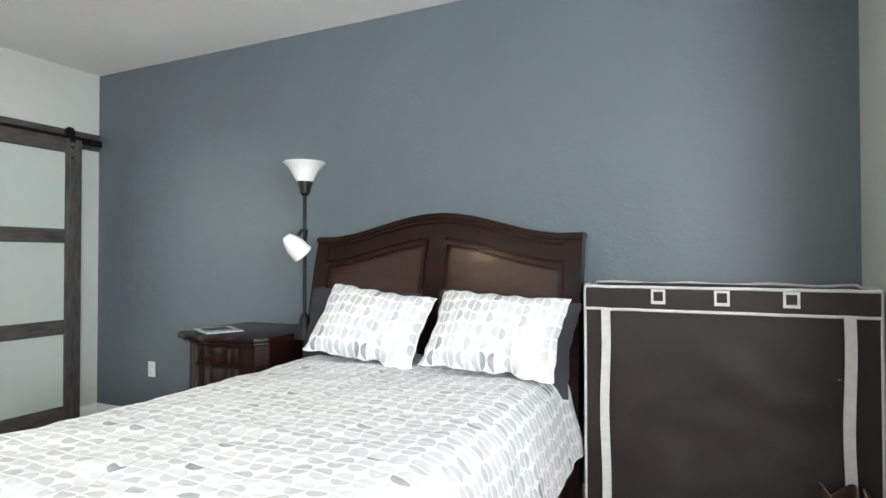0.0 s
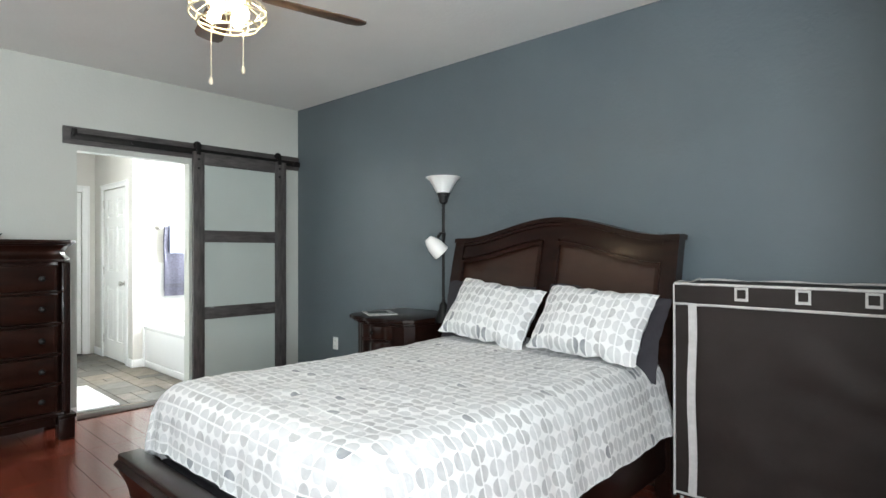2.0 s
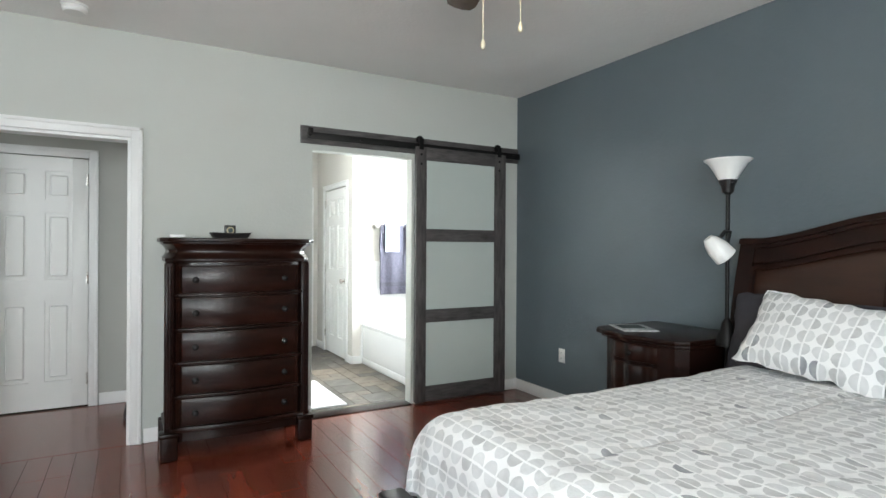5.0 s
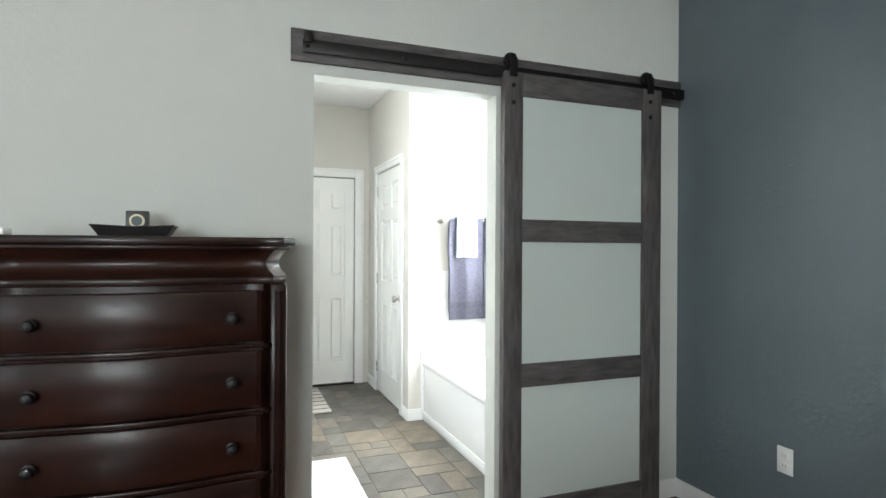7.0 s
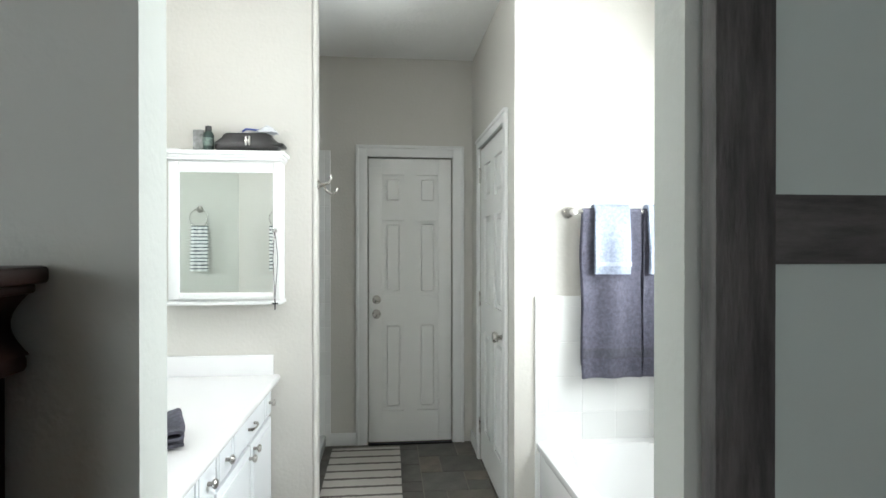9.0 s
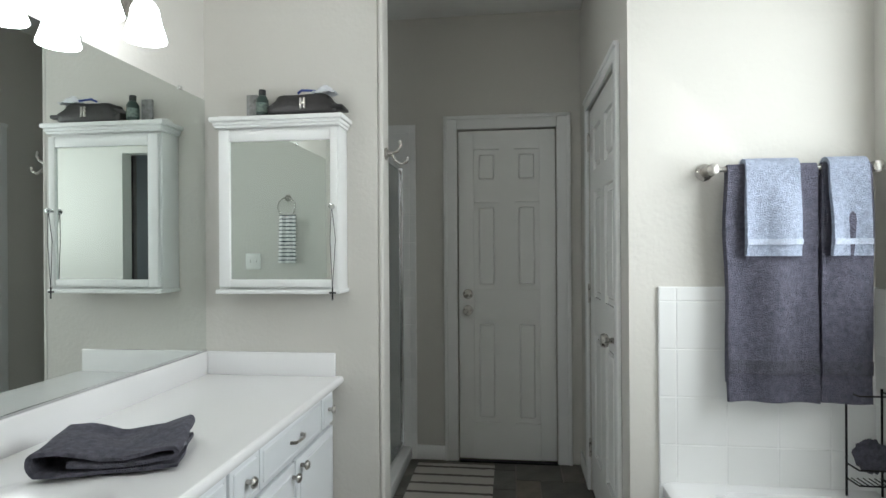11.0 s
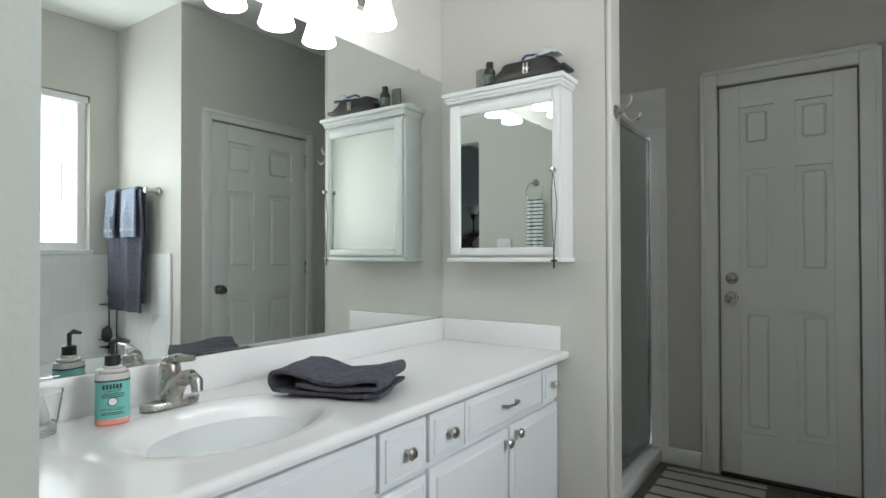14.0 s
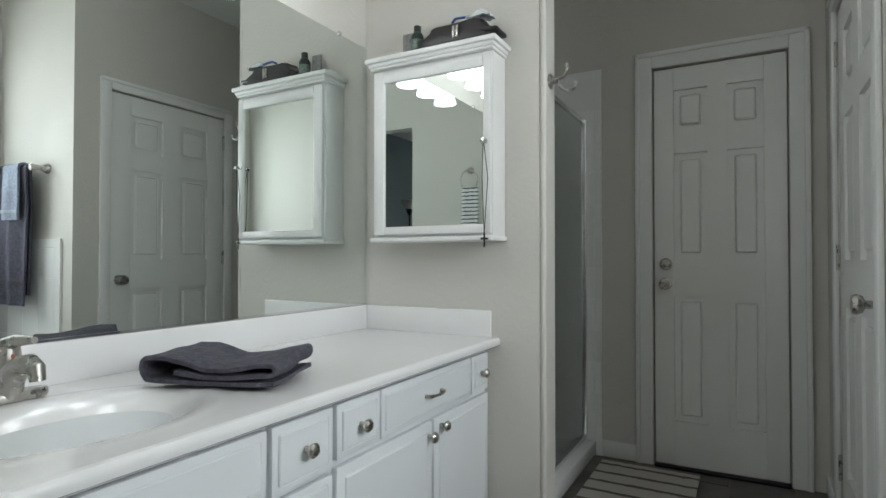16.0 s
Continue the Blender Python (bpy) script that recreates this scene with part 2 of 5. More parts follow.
M_RUG = stripe_mat("striped_rug", (0.50, 0.47, 0.43), (0.12, 0.105, 0.095), 0.115, 0.22, 0)
M_RINGT = stripe_mat("striped_towel", (0.78, 0.78, 0.77), (0.06, 0.07, 0.09), 0.028, 0.3, 2, bump=0.2)
M_CURT = mat("red_curtain", (0.16, 0.012, 0.016), 0.8, noise_scale=8, noise_amt=0.2)
M_BLADE = mat("walnut_fan_blade", (0.085, 0.045, 0.024), 0.45, noise_scale=6, noise_amt=0.35, col2=(0.16, 0.09, 0.05), stretch=(2, 2, 2))
M_CAGE = mat("cream_gold_wire", (0.68, 0.62, 0.48), 0.35, metal=0.5)
M_BULB = mat("warm_bulb", (1.0, 0.80, 0.52), 0.3, emit=70)
M_VAN = mat("lit_glass_shade", (0.97, 0.98, 1.0), 0.3, emit=38)
M_PAPER = mat("magazine_paper", (0.55, 0.56, 0.56), 0.4, noise_scale=40, noise_amt=0.5)
M_LEATHER = mat("dark_leather", (0.016, 0.014, 0.014), 0.42, noise_scale=20, noise_amt=0.3, bump=0.2, bump_scale=60)
M_TEAL = mat("teal_label", (0.17, 0.47, 0.43), 0.4)
M_INK = mat("dark_print", (0.03, 0.05, 0.05), 0.5)
M_SOAPB = mat("frosted_bottle", (0.60, 0.57, 0.55), 0.25)
M_PINK = mat("coral_soap", (0.72, 0.26, 0.22), 0.25)
# darker copy of the bedroom paint: the hall's shade is in the colour
M_HALL_SHADE = mat("hall_paint_shaded", (0.45, 0.45, 0.42), 0.8, noise_scale=1.5, noise_amt=0.02, bump=0.15, bump_scale=55)
M_GOLD = mat("gold_print", (0.5, 0.42, 0.25), 0.4)
M_BOOTP = mat("tan_leather", (0.13, 0.08, 0.05), 0.5, noise_scale=20, noise_amt=0.2)
M_BOOT = mat("brown_boot_leather", (0.045, 0.024, 0.015), 0.45, noise_scale=14, noise_amt=0.3)

# ---- mesh helpers ----


def box(x0, x1, y0, y1, z0, z1, bev=0.0, seg=2):
    bm = bmesh.new()
    m = Matrix.Translation(((x0 + x1) / 2, (y0 + y1) / 2, (z0 + z1) / 2)) @ Matrix.Diagonal((abs(x1 - x0), abs(y1 - y0), abs(z1 - z0), 1))
    bmesh.ops.create_cube(bm, size=1, matrix=m)
    if bev:
        bmesh.ops.bevel(bm, geom=list(bm.edges), offset=bev, segments=seg, profile=0.5, affect="EDGES")
    return bm


def joined(*bms):
    out = bmesh.new()
    for b in bms:
        me = bpy.data.meshes.new("tmp")
        b.to_mesh(me)
        out.from_mesh(me)
        bpy.data.meshes.remove(me)
        b.free()
    return out


def moved(bm, m):
    bmesh.ops.transform(bm, matrix=m, verts=bm.verts)
    return bm


def lathe(profile, seg=24, loc=(0, 0, 0), m=None):
    """Turned shape from (radius, height) pairs."""
    bm = bmesh.new()
    rings = []
    for r, z in profile:
        rings.append([bm.verts.new((max(r, 1e-4) * math.cos(2 * math.pi * i / seg), max(r, 1e-4) * math.sin(2 * math.pi * i / seg), z)) for i in range(seg)])
    for a, b in zip(rings, rings[1:]):
        for i in range(seg):
            bm.faces.new((a[i], a[(i + 1) % seg], b[(i + 1) % seg], b[i]))
    bm.faces.new(list(reversed(rings[0])))
    bm.faces.new(rings[-1])
    if m is not None:
        moved(bm, m)
    return moved(bm, Matrix.Translation(loc))


def tube(pts, r, seg=8):
    bm = bmesh.new()
    pts = [Vector(p) for p in pts]
    rings = []
    size = [max(p[k] for p in pts) - min(p[k] for p in pts) for k in range(3)]
    up = Vector([1.0 if k == size.index(min(size)) else 0.0 for k in range(3)])
    for i, p in enumerate(pts):
        d = (pts[min(i + 1, len(pts) - 1)] - pts[max(i - 1, 0)]).normalized()
        a = d.cross(up).normalized()
        b = d.cross(a)
        rr = r[i] if isinstance(r, (list, tuple)) else r
        rings.append([bm.verts.new(p + rr * (math.cos(2 * math.pi * k / seg) * a + math.sin(2 * math.pi * k / seg) * b)) for k in range(seg)])
    for a, b in zip(rings, rings[1:]):
        for k in range(seg):
            bm.faces.new((a[k], a[(k + 1) % seg], b[(k + 1) % seg], b[k]))
    bm.faces.new(list(reversed(rings[0])))
    bm.faces.new(rings[-1])
    bmesh.ops.recalc_face_normals(bm, faces=bm.faces)
    return bm


def prism(outline, z0, z1, bev=0.0):
    """An outline in x, y raised from z0 to z1."""
    bm = bmesh.new()
    lo = [bm.verts.new((x, y, z0)) for x, y in outline]
    hi = [bm.verts.new((x, y, z1)) for x, y in outline]
    n = len(outline)
    bm.faces.new(list(reversed(lo)))
    bm.faces.new(hi)
    for i in range(n):
        bm.faces.new((lo[i], lo[(i + 1) % n], hi[(i + 1) % n], hi[i]))
    bmesh.ops.recalc_face_normals(bm, faces=bm.faces)
    if bev:
        bmesh.ops.bevel(bm, geom=[e for e in bm.edges if abs(e.verts[0].co.z - e.verts[1].co.z) < 1e-6], offset=bev, segments=2, profile=0.5, affect="EDGES")
    return bm


def grid_surface(nu, nv, fn, thick=0.0, uvfn=None):
    bm = bmesh.new()
    uvl = bm.loops.layers.uv.new("UVMap")
    vs = [[bm.verts.new(fn(i / nu, j / nv)) for j in range(nv + 1)] for i in range(nu + 1)]
    for i in range(nu):
        for j in range(nv):
            f = bm.faces.new((vs[i][j], vs[i + 1][j], vs[i + 1][j + 1], vs[i][j + 1]))
            f.smooth = True
            for lp, (a, b) in zip(f.loops, ((i, j), (i + 1, j), (i + 1, j + 1), (i, j + 1))):
                lp[uvl].uv = uvfn(a / nu, b / nv) if uvfn else (a / nu, b / nv)
    if thick:
        bmesh.ops.recalc_face_normals(bm, faces=bm.faces)
        bmesh.ops.solidify(bm, geom=bm.faces[:] + bm.edges[:] + bm.verts[:], thickness=thick)
    return bm


BASE = {}


def thing(name, base, label, category, group=""):
    ob = new(name)
    ob.empty_display_size = 0.1
    ob.location = base
    BASE[ob.name] = Vector(base)
    return tagged(ob, label, category, group)


def smooth_by_angle(me, angle=0.6):
    for p in me.polygons:
        p.use_smooth = True
    bm = bmesh.new()
    bm.from_mesh(me)
    for e in bm.edges:
        if len(e.link_faces) != 2 or e.calc_face_angle(0) > angle:
            e.smooth = False
    bm.to_mesh(me)
    bm.free()


def part(name, bm, material, parent, label="", m=None):
    if m is not None:
        moved(bm, m)
    base = BASE[parent.name] if parent is not None else Vector((0, 0, 0))
    moved(bm, Matrix.Translation(-base))
    me = bpy.data.meshes.new(name)
    bm.to_mesh(me)
    bm.free()
    me.materials.append(material)
    smooth_by_angle(me)
    ob = new(name, me)
    if parent is not None:
        ob.parent = parent
        BASE[ob.name] = base
    if label:
        ob["label"] = label
    return ob


def solid(name, bm, material, label, category, kind="", group="", base=None):
    """A thing or piece of the setting that is one mesh."""
    ob = part(name, bm, material, None)
    BASE[ob.name] = Vector((0, 0, 0))
    return tagged(ob, label, category, group, kind)


def piece(name, me, loc, parent, scale=None):
    ob = new(name, me)
    ob.parent = parent
    ob.location = loc
    if scale:
        ob.scale = scale
    return ob


def mesh_of(bm, material, name="piece"):
    me = bpy.data.meshes.new(name)
    bm.to_mesh(me)
    bm.free()
    me.materials.append(material)
    return me


H = 2.743
XW, XI, XB = -4.30, -4.35, -4.400       # wall between the rooms: bedroom face, core, bathroom face
YB = 4.03                                # blue wall
Y0, Y1, DZ = 2.064, 2.925, 2.08           # bathroom doorway
# ---- bedroom shell ----
floor = solid("floor", box(XW - 0.02, 1.75, -1.8, YB + 0.1, -0.06, -0.014), M_SUB, "cherry wood plank floor", "floor", "structure")
ceiling = solid("ceiling", box(-7.6, 1.8, -1.9, 4.2, H, H + 0.1), M_CEIL, "white textured ceiling", "ceiling", "structure")
solid("wall_north", box(XW, 0.9, YB, YB + 0.12, 0, H), M_BLUE, "slate blue accent wall with orange-peel texture", "wall", "structure")
D0, D1, DH = -0.06, 0.845, 2.045         # doorway to the hall
solid("wall_west", joined(box(XI, XW, -1.8, D0, 0, H), box(XI, XW, D0, D1, DH, H), box(XI, XW, D1, Y0, 0, H), box(XI, XW, Y0, Y1, DZ, H), box(XI, XW, Y1, YB, 0, H)), M_WALL, "pale grey painted bedroom wall", "wall", "structure")
solid("wall_east_return", joined(box(0.76, 1.72, 2.86, 2.95, 0, H), box(0.76, 0.85, 2.95, YB, 0, H)), M_WALL, "pale grey wall return beside the blue wall", "wall", "structure")
W0, W1, WZ0, WZ1 = -0.95, 1.05, 0.75, 2.48
solid("wall_east", joined(box(1.6, 1.72, -1.8, W0, 0, H), box(1.6, 1.72, W1, 2.86, 0, H), box(1.6, 1.72, W0, W1, 0, WZ0), box(1.6, 1.72, W0, W1, WZ1, H)), M_WALL, "pale grey wall with a wide window", "wall", "structure")
solid("wall_south", joined(box(-4.36, -1.9, -1.9, -1.8, 0, H), box(0.5, 1.72, -1.9, -1.8, 0, H), box(-1.9, 0.5, -1.9, -1.8, 0, 0.85), box(-1.9, 0.5, -1.9, -1.8, 2.35, H)), M_WALL, "pale grey painted wall", "wall", "structure")


def window(name, x0, x1, y0, y1, z0, z1, along_y, label, panes):
    w = tagged(thing(name, ((x0 + x1) / 2, (y0 + y1) / 2, z0), label, "window"), kind="structure")
    f = 0.05
    if along_y:
        bms = [box(x0, x1, y0, y0 + f, z0, z1), box(x0, x1, y1 - f, y1, z0, z1), box(x0, x1, y0 + f, y1 - f, z0, z0 + f), box(x0, x1, y0 + f, y1 - f, z1 - f, z1)]
        for i in range(1, panes):
            y = y0 + (y1 - y0) * i / panes
            bms.append(box(x0, x1, y - f / 2, y + f / 2, z0 + f, z1 - f))
    else:
        bms = [box(x0, x0 + f, y0, y1, z0, z1), box(x1 - f, x1, y0, y1, z0, z1), box(x0 + f, x1 - f, y0, y1, z0, z0 + f), box(x0 + f, x1 - f, y0, y1, z1 - f, z1)]
        for i in range(1, panes):
            x = x0 + (x1 - x0) * i / panes
            bms.append(box(x - f / 2, x + f / 2, y0, y1, z0 + f, z1 - f))
    part("window_frame", joined(*bms), M_TRIM, w)
    for i in range(panes):
        if along_y:
            a, b = y0 + (y1 - y0) * i / panes + f / 2, y0 + (y1 - y0) * (i + 1) / panes - f / 2
            p = part("pane", box((x0 + x1) / 2 - 0.003, (x0 + x1) / 2 + 0.003, a, b, z0 + f, z1 - f), M_GLASS, w)
        else:
            a, b = x0 + (x1 - x0) * i / panes + f / 2, x0 + (x1 - x0) * (i + 1) / panes - f / 2
            p = part("pane", box(a, b, (y0 + y1) / 2 - 0.003, (y0 + y1) / 2 + 0.003, z0 + f, z1 - f), M_GLASS, w)
        p.visible_shadow = False
    return w


window("window_1", 1.61, 1.65, W0 + 0.002, W1 - 0.002, WZ0 + 0.002, WZ1 - 0.002, True, "wide white framed bedroom window", 3)


# assumed window behind the camera, never in view, added for the south fill
window("unseen_window_south", -1.898, 0.498, -1.87, -1.83, 0.852, 2.348, False, "added unseen wide white framed window opposite the bed, for fill light", 3)


# unseen window, made up to house the hall's fill lamp
window("unseen_window_hall", -5.378, -4.522, -1.87, -1.83, 0.902, 2.098, False, "added unseen white framed window that lets fill light into the hall", 1)
solid("baseboard_north", box(XW + 0.016, 0.74, YB - 0.016, YB - 0.001, 0, 0.1, 0.005), M_TRIM, "white baseboard below the blue wall", "baseboard", "structure")
solid("baseboard_west", joined(box(XW + 0.001, XW + 0.015, D1 + 0.08, Y0 - 0.002, 0, 0.1, 0.005), box(XW + 0.001, XW + 0.015, Y1 + 0.02, YB, 0, 0.1, 0.005)), M_TRIM, "white bedroom baseboard", "baseboard", "structure")

# white lining and casing of the doorways
solid("door_lining_bath", joined(box(XB - 0.002, XW + 0.002, Y0, Y0 + 0.004, 0, DZ), box(XB - 0.002, XW + 0.002, Y1 - 0.004, Y1, 0, DZ), box(XB - 0.002, XW + 0.002, Y0 + 0.004, Y1 - 0.004, DZ - 0.004, DZ)), M_WALL, "white lined bathroom doorway", "doorway", "structure")
solid("threshold", box(XB - 0.03, XW + 0.03, Y0 + 0.004, Y1 - 0.004, -0.012, 0.008, 0.003), M_MAHOG, "dark wood strip between wood floor and tile", "threshold", "structure")


def casing(name, x, sign, y0, y1, zt, mat_, label, w=0.068):
    """Moulded casing round an opening in a wall of constant x."""
    a, b = sorted((x, x + sign * 0.018))
    c, d = sorted((x, x + sign * 0.026))
    bms = []
    for s, e, s2, e2 in ((y0 - w, y0, y0 - w, y0 - w + 0.022), (y1, y1 + w, y1 + w - 0.022, y1 + w)):
        bms += [box(a, b, s, e, 0, zt + w, 0.004), box(c, d, s2, e2, 0, zt + w, 0.004)]
    bms += [box(a, b, y0, y1, zt, zt + w, 0.004), box(c, d, y0 - w, y1 + w, zt + w - 0.022, zt + w + 0.001, 0.004)]
    return solid(name, joined(*bms), mat_, label, "door trim", "structure")


casing("trim_hall_door", XW, 1, D0, D1, DH, M_TRIM, "white moulded casing of the hall doorway")
solid("trim_hall_jamb", joined(box(-4.42, XW + 0.001, D1 - 0.02, D1, 0, DH), box(-4.42, XW + 0.001, D0, D0 + 0.02, 0, DH), box(-4.42, XW + 0.001, D0 + 0.02, D1 - 0.02, DH - 0.02, DH)), M_TRIM, "white hall door jamb", "door jamb", "structure")

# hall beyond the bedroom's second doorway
solid("wall_hall_far", joined(box(-5.62, -5.50, -1.8, -0.155, 0, H), box(-5.62, -5.50, 0.545, 1.16, 0, H), box(-5.62, -5.50, -0.155, 0.545, 2.045, H), box(-5.62, -5.56, -0.155, 0.545, 0, 2.045)), M_HALL_SHADE, "grey hall wall with shade put into its colour", "wall", "structure")
solid("wall_hall_side", joined(box(-5.50, XI, 1.04, 1.16, 0, H), box(-5.50, -5.38, -1.9, -1.8, 0, H), box(-4.52, XI, -1.9, -1.8, 0, H), box(-5.38, -4.52, -1.9, -1.8, 0, 0.9), box(-5.38, -4.52, -1.9, -1.8, 2.1, H)), M_HALL_SHADE, "grey hall side wall with shade put into its colour", "wall", "structure")
solid("floor_hall", box(-5.5, XI + 0.04, -1.8, 1.04, -0.05, -0.001), M_PLANK, "cherry wood hall floor", "floor", "structure")
solid("baseboard_hall", box(-5.499, -5.485, 0.62, 1.04, 0, 0.1, 0.005), M_TRIM, "white hall baseboard", "baseboard", "structure")

# ---- bathroom shell ----
XE, XP, XC, YM, YC, YT = -7.40, -6.34, -6.05, 1.246, 3.04, 3.86
solid("floor_bath", box(XE - 0.1, XB + 0.03, YM - 0.1, YT + 0.1, -0.06, -0.006), M_SGROUT, "slate tile bathroom floor", "floor", "structure")
solid("wall_bath_east", joined(box(XB, XI, YM - 0.1, Y0, 0, H), box(XB, XI, Y0, Y1, DZ, H), box(XB, XI, Y1, YT, 0, H)), M_BATH, "beige bathroom wall beside the doorway", "wall", "structure")
solid("wall_bath_vanity", box(XE - 0.1, XB, YM - 0.12, YM, 0, H), M_BATH, "beige wall behind the vanity", "wall", "structure")
solid("wall_bath_pier", joined(box(XP - 0.12, XP, YM, 2.045, 0, H), box(XP - 0.108, XP - 0.012, 2.045, 2.07, 0, H), moved(lathe([(0.0125, 0), (0.0125, H)], 12), Matrix.Translation((XP - 0.0125, 2.0575, 0))), moved(lathe([(0.0125, 0), (0.0125, H)], 12), Matrix.Translation((XP - 0.1075, 2.0575, 0)))), M_BATH, "beige wall end with rounded corners between vanity and shower", "wall", "structure")
solid("wall_bath_end", joined(box(XE - 0.12, XE, YM, 2.292, 0, H), box(XE - 0.12, XE, 2.894, YC + 0.1, 0, H), box(XE - 0.12, XE, 2.292, 2.894, 2.04, H), box(XE - 0.12, XE - 0.06, 2.292, 2.894, 0, 2.04)), M_BATH, "beige end wall with a panelled door", "wall", "structure")
CD0, CD1 = -7.05, -6.25                  # closet door
solid("wall_bath_closet", joined(box(XE, CD0, YC, YC + 0.1, 0, H), box(CD1, XC - 0.1, YC, YC + 0.1, 0, H), box(CD0, CD1, YC, YC + 0.1, 2.045, H), box(XC - 0.1, XC, YC, YT, 0, H), box(CD0, CD1, YC + 0.09, YC + 0.1, 0, 2.045)), M_BATH, "beige closet wall in the bathroom", "wall", "structure")
BX0, BX1, BZ0, BZ1 = -5.87, -4.70, 1.19, 2.24
solid("wall_bath_window", joined(box(XC - 0.1, BX0, YT, YT + 0.14, 0, H), box(BX1, XB, YT, YT + 0.14, 0, H), box(BX0, BX1, YT, YT + 0.14, 0, BZ0), box(BX0, BX1, YT, YT + 0.14, BZ1, H)), M_BATH, "beige wall over the bathtub with a window", "wall", "structure")
wb = window("window_2", BX0 + 0.002, BX1 - 0.002, YT + 0.06, YT + 0.1, BZ0 + 0.002, BZ1 - 0.002, False, "bright bathroom window over the bathtub with white blind", 1)
part("window_sill", box(BX0 - 0.02, BX1 + 0.02, YT - 0.02, YT - 0.001, BZ0 - 0.03, BZ0 + 0.004, 0.005), M_TRIM, wb)
part("blind_rail", box(BX0 + 0.005, BX1 - 0.005, YT + 0.01, YT + 0.05, BZ1 - 0.05, BZ1 - 0.005, 0.004), M_TRIM, wb, "white blind head rail")
part("blind_wand", tube([(BX0 + 0.16, YT + 0.02, BZ1 - 0.05), (BX0 + 0.16, YT + 0.02, 1.5)], 0.004, 6), M_WHITEP, wb)
solid("baseboard_bath", joined(box(XE + 0.001, XE + 0.015, 2.03, 2.21, 0, 0.09, 0.005), box(XE + 0.016, CD0 - 0.07, YC - 0.015, YC - 0.001, 0, 0.09, 0.005), box(CD1 + 0.07, XC + 0.014, YC - 0.015, YC - 0.001, 0, 0.09, 0.005), box(XC + 0.001, XC + 0.014, YC, 3.139, 0, 0.09, 0.005), box(XP + 0.001, XP + 0.014, 1.885, 2.05, 0, 0.09, 0.005)), M_TRIM, "white bathroom baseboard", "baseboard", "structure")

# ---- doors ----


def panel_door(name, m, w, h, label, knob_x, bolt=False, hinges=None, base=(0, 0, 0)):
    """Six-panel door; local x along the width, z up, the seen face towards -y."""
    d = tagged(thing(name, base, label, "door"), kind="structure")
    st, mid = 0.105 * w / 0.66, 0.10 * w / 0.66
    rails = [(0, 0.22), (0.86, 1.04), (1.58, 1.69), (h - 0.115, h)]
    bms = [box(0, st, 0, 0.035, 0, h, 0.003), box(w - st, w, 0, 0.035, 0, h, 0.003)]
    for a, b in rails:
        bms.append(box(st, w - st, 0, 0.035, a, b))
    for (a0, a1), (b0, b1) in zip(rails, rails[1:]):
        bms.append(box(w / 2 - mid / 2, w / 2 + mid / 2, 0, 0.035, a1, b0))
    slab = part("slab", joined(*bms), M_DOOR, d, m=m)
    for (a0, a1), (b0, b1) in zip(rails, rails[1:]):
        for x0, x1 in ((st, w / 2 - mid / 2), (w / 2 + mid / 2, w - st)):
            bm = box(x0, x1, 0.016, 0.03, a1, b0)
            f = joined(bm, box(x0 + 0.028, x1 - 0.028, 0.004, 0.02, a1 + 0.028, b0 - 0.028, 0.0115, 1))
            part("panel", f, M_DOOR, slab, m=m)
    prof = [(0.031, 0), (0.031, 0.006), (0.012, 0.010), (0.012, 0.03), (0.024, 0.036), (0.03, 0.05), (0.026, 0.062), (0.0, 0.066)]
    kz = 0.915
    part("door_knob", lathe(prof, 20, m=m @ Matrix.Translation((knob_x, 0, kz)) @ pose(0, 0, 0, 90)), M_NICKEL, d, "brushed nickel knob")
    if bolt:
        part("deadbolt", lathe([(0.031, 0), (0.031, 0.008), (0.024, 0.018), (0.011, 0.02), (0.011, 0.026), (0, 0.026)], 20, m=m @ Matrix.Translation((knob_x, 0, kz + 0.1)) @ pose(0, 0, 0, 90)), M_NICKEL, d, "round nickel deadbolt")
    if hinges is not None:
        for z in (0.22, 1.05, 1.86):
            part("hinge", joined(box(hinges - 0.012, hinges + 0.006, -0.004, 0.001, z - 0.045, z + 0.045), tube([m.inverted() @ (m @ Vector((hinges, -0.008, z - 0.05))), (hinges, -0.008, z + 0.05)], 0.006, 8)), M_NICKEL, d, m=m)
    return d


# end door, in the plane x = XE
panel_door("door_end", pose(XE - 0.008, 2.298, 0.012, 0, 0, 90), 0.59, 2.02, "white six-panel end door with nickel knob and deadbolt", 0.055, True, base=(XE, 2.6, 0))
casing("trim_end_door", XE, 1, 2.29, 2.896, 2.04, M_TRIM, "white moulded casing of the end door", 0.082)
solid("door_sweep", box(XE + 0.001, XE + 0.03, 2.30, 2.89, 0.0, 0.01), M_BLACK, "dark sweep strip under the end door", "threshold", "structure")
# closet door, in the plane y = YC
panel_door("door_closet", Matrix.Translation((CD0 + 0.004, YC + 0.004, 0.012)), CD1 - CD0 - 0.008, 2.025, "white six-panel closet door with nickel knob", CD1 - CD0 - 0.065, False, 0.0, base=(-6.6, YC, 0))
cw = 0.062
solid("trim_closet_door", joined(box(CD0 - cw, CD0, YC - 0.018, YC - 0.001, 0, 2.045 + cw, 0.004), box(CD1, CD1 + cw, YC - 0.018, YC - 0.001, 0, 2.045 + cw, 0.004), box(CD0, CD1, YC - 0.018, YC - 0.001, 2.045, 2.045 + cw, 0.004), box(CD0 - cw, CD1 + cw, YC - 0.026, YC - 0.001, 2.045 + cw - 0.02, 2.046 + cw, 0.004)), M_TRIM, "white moulded casing of the closet door", "door trim", "structure")
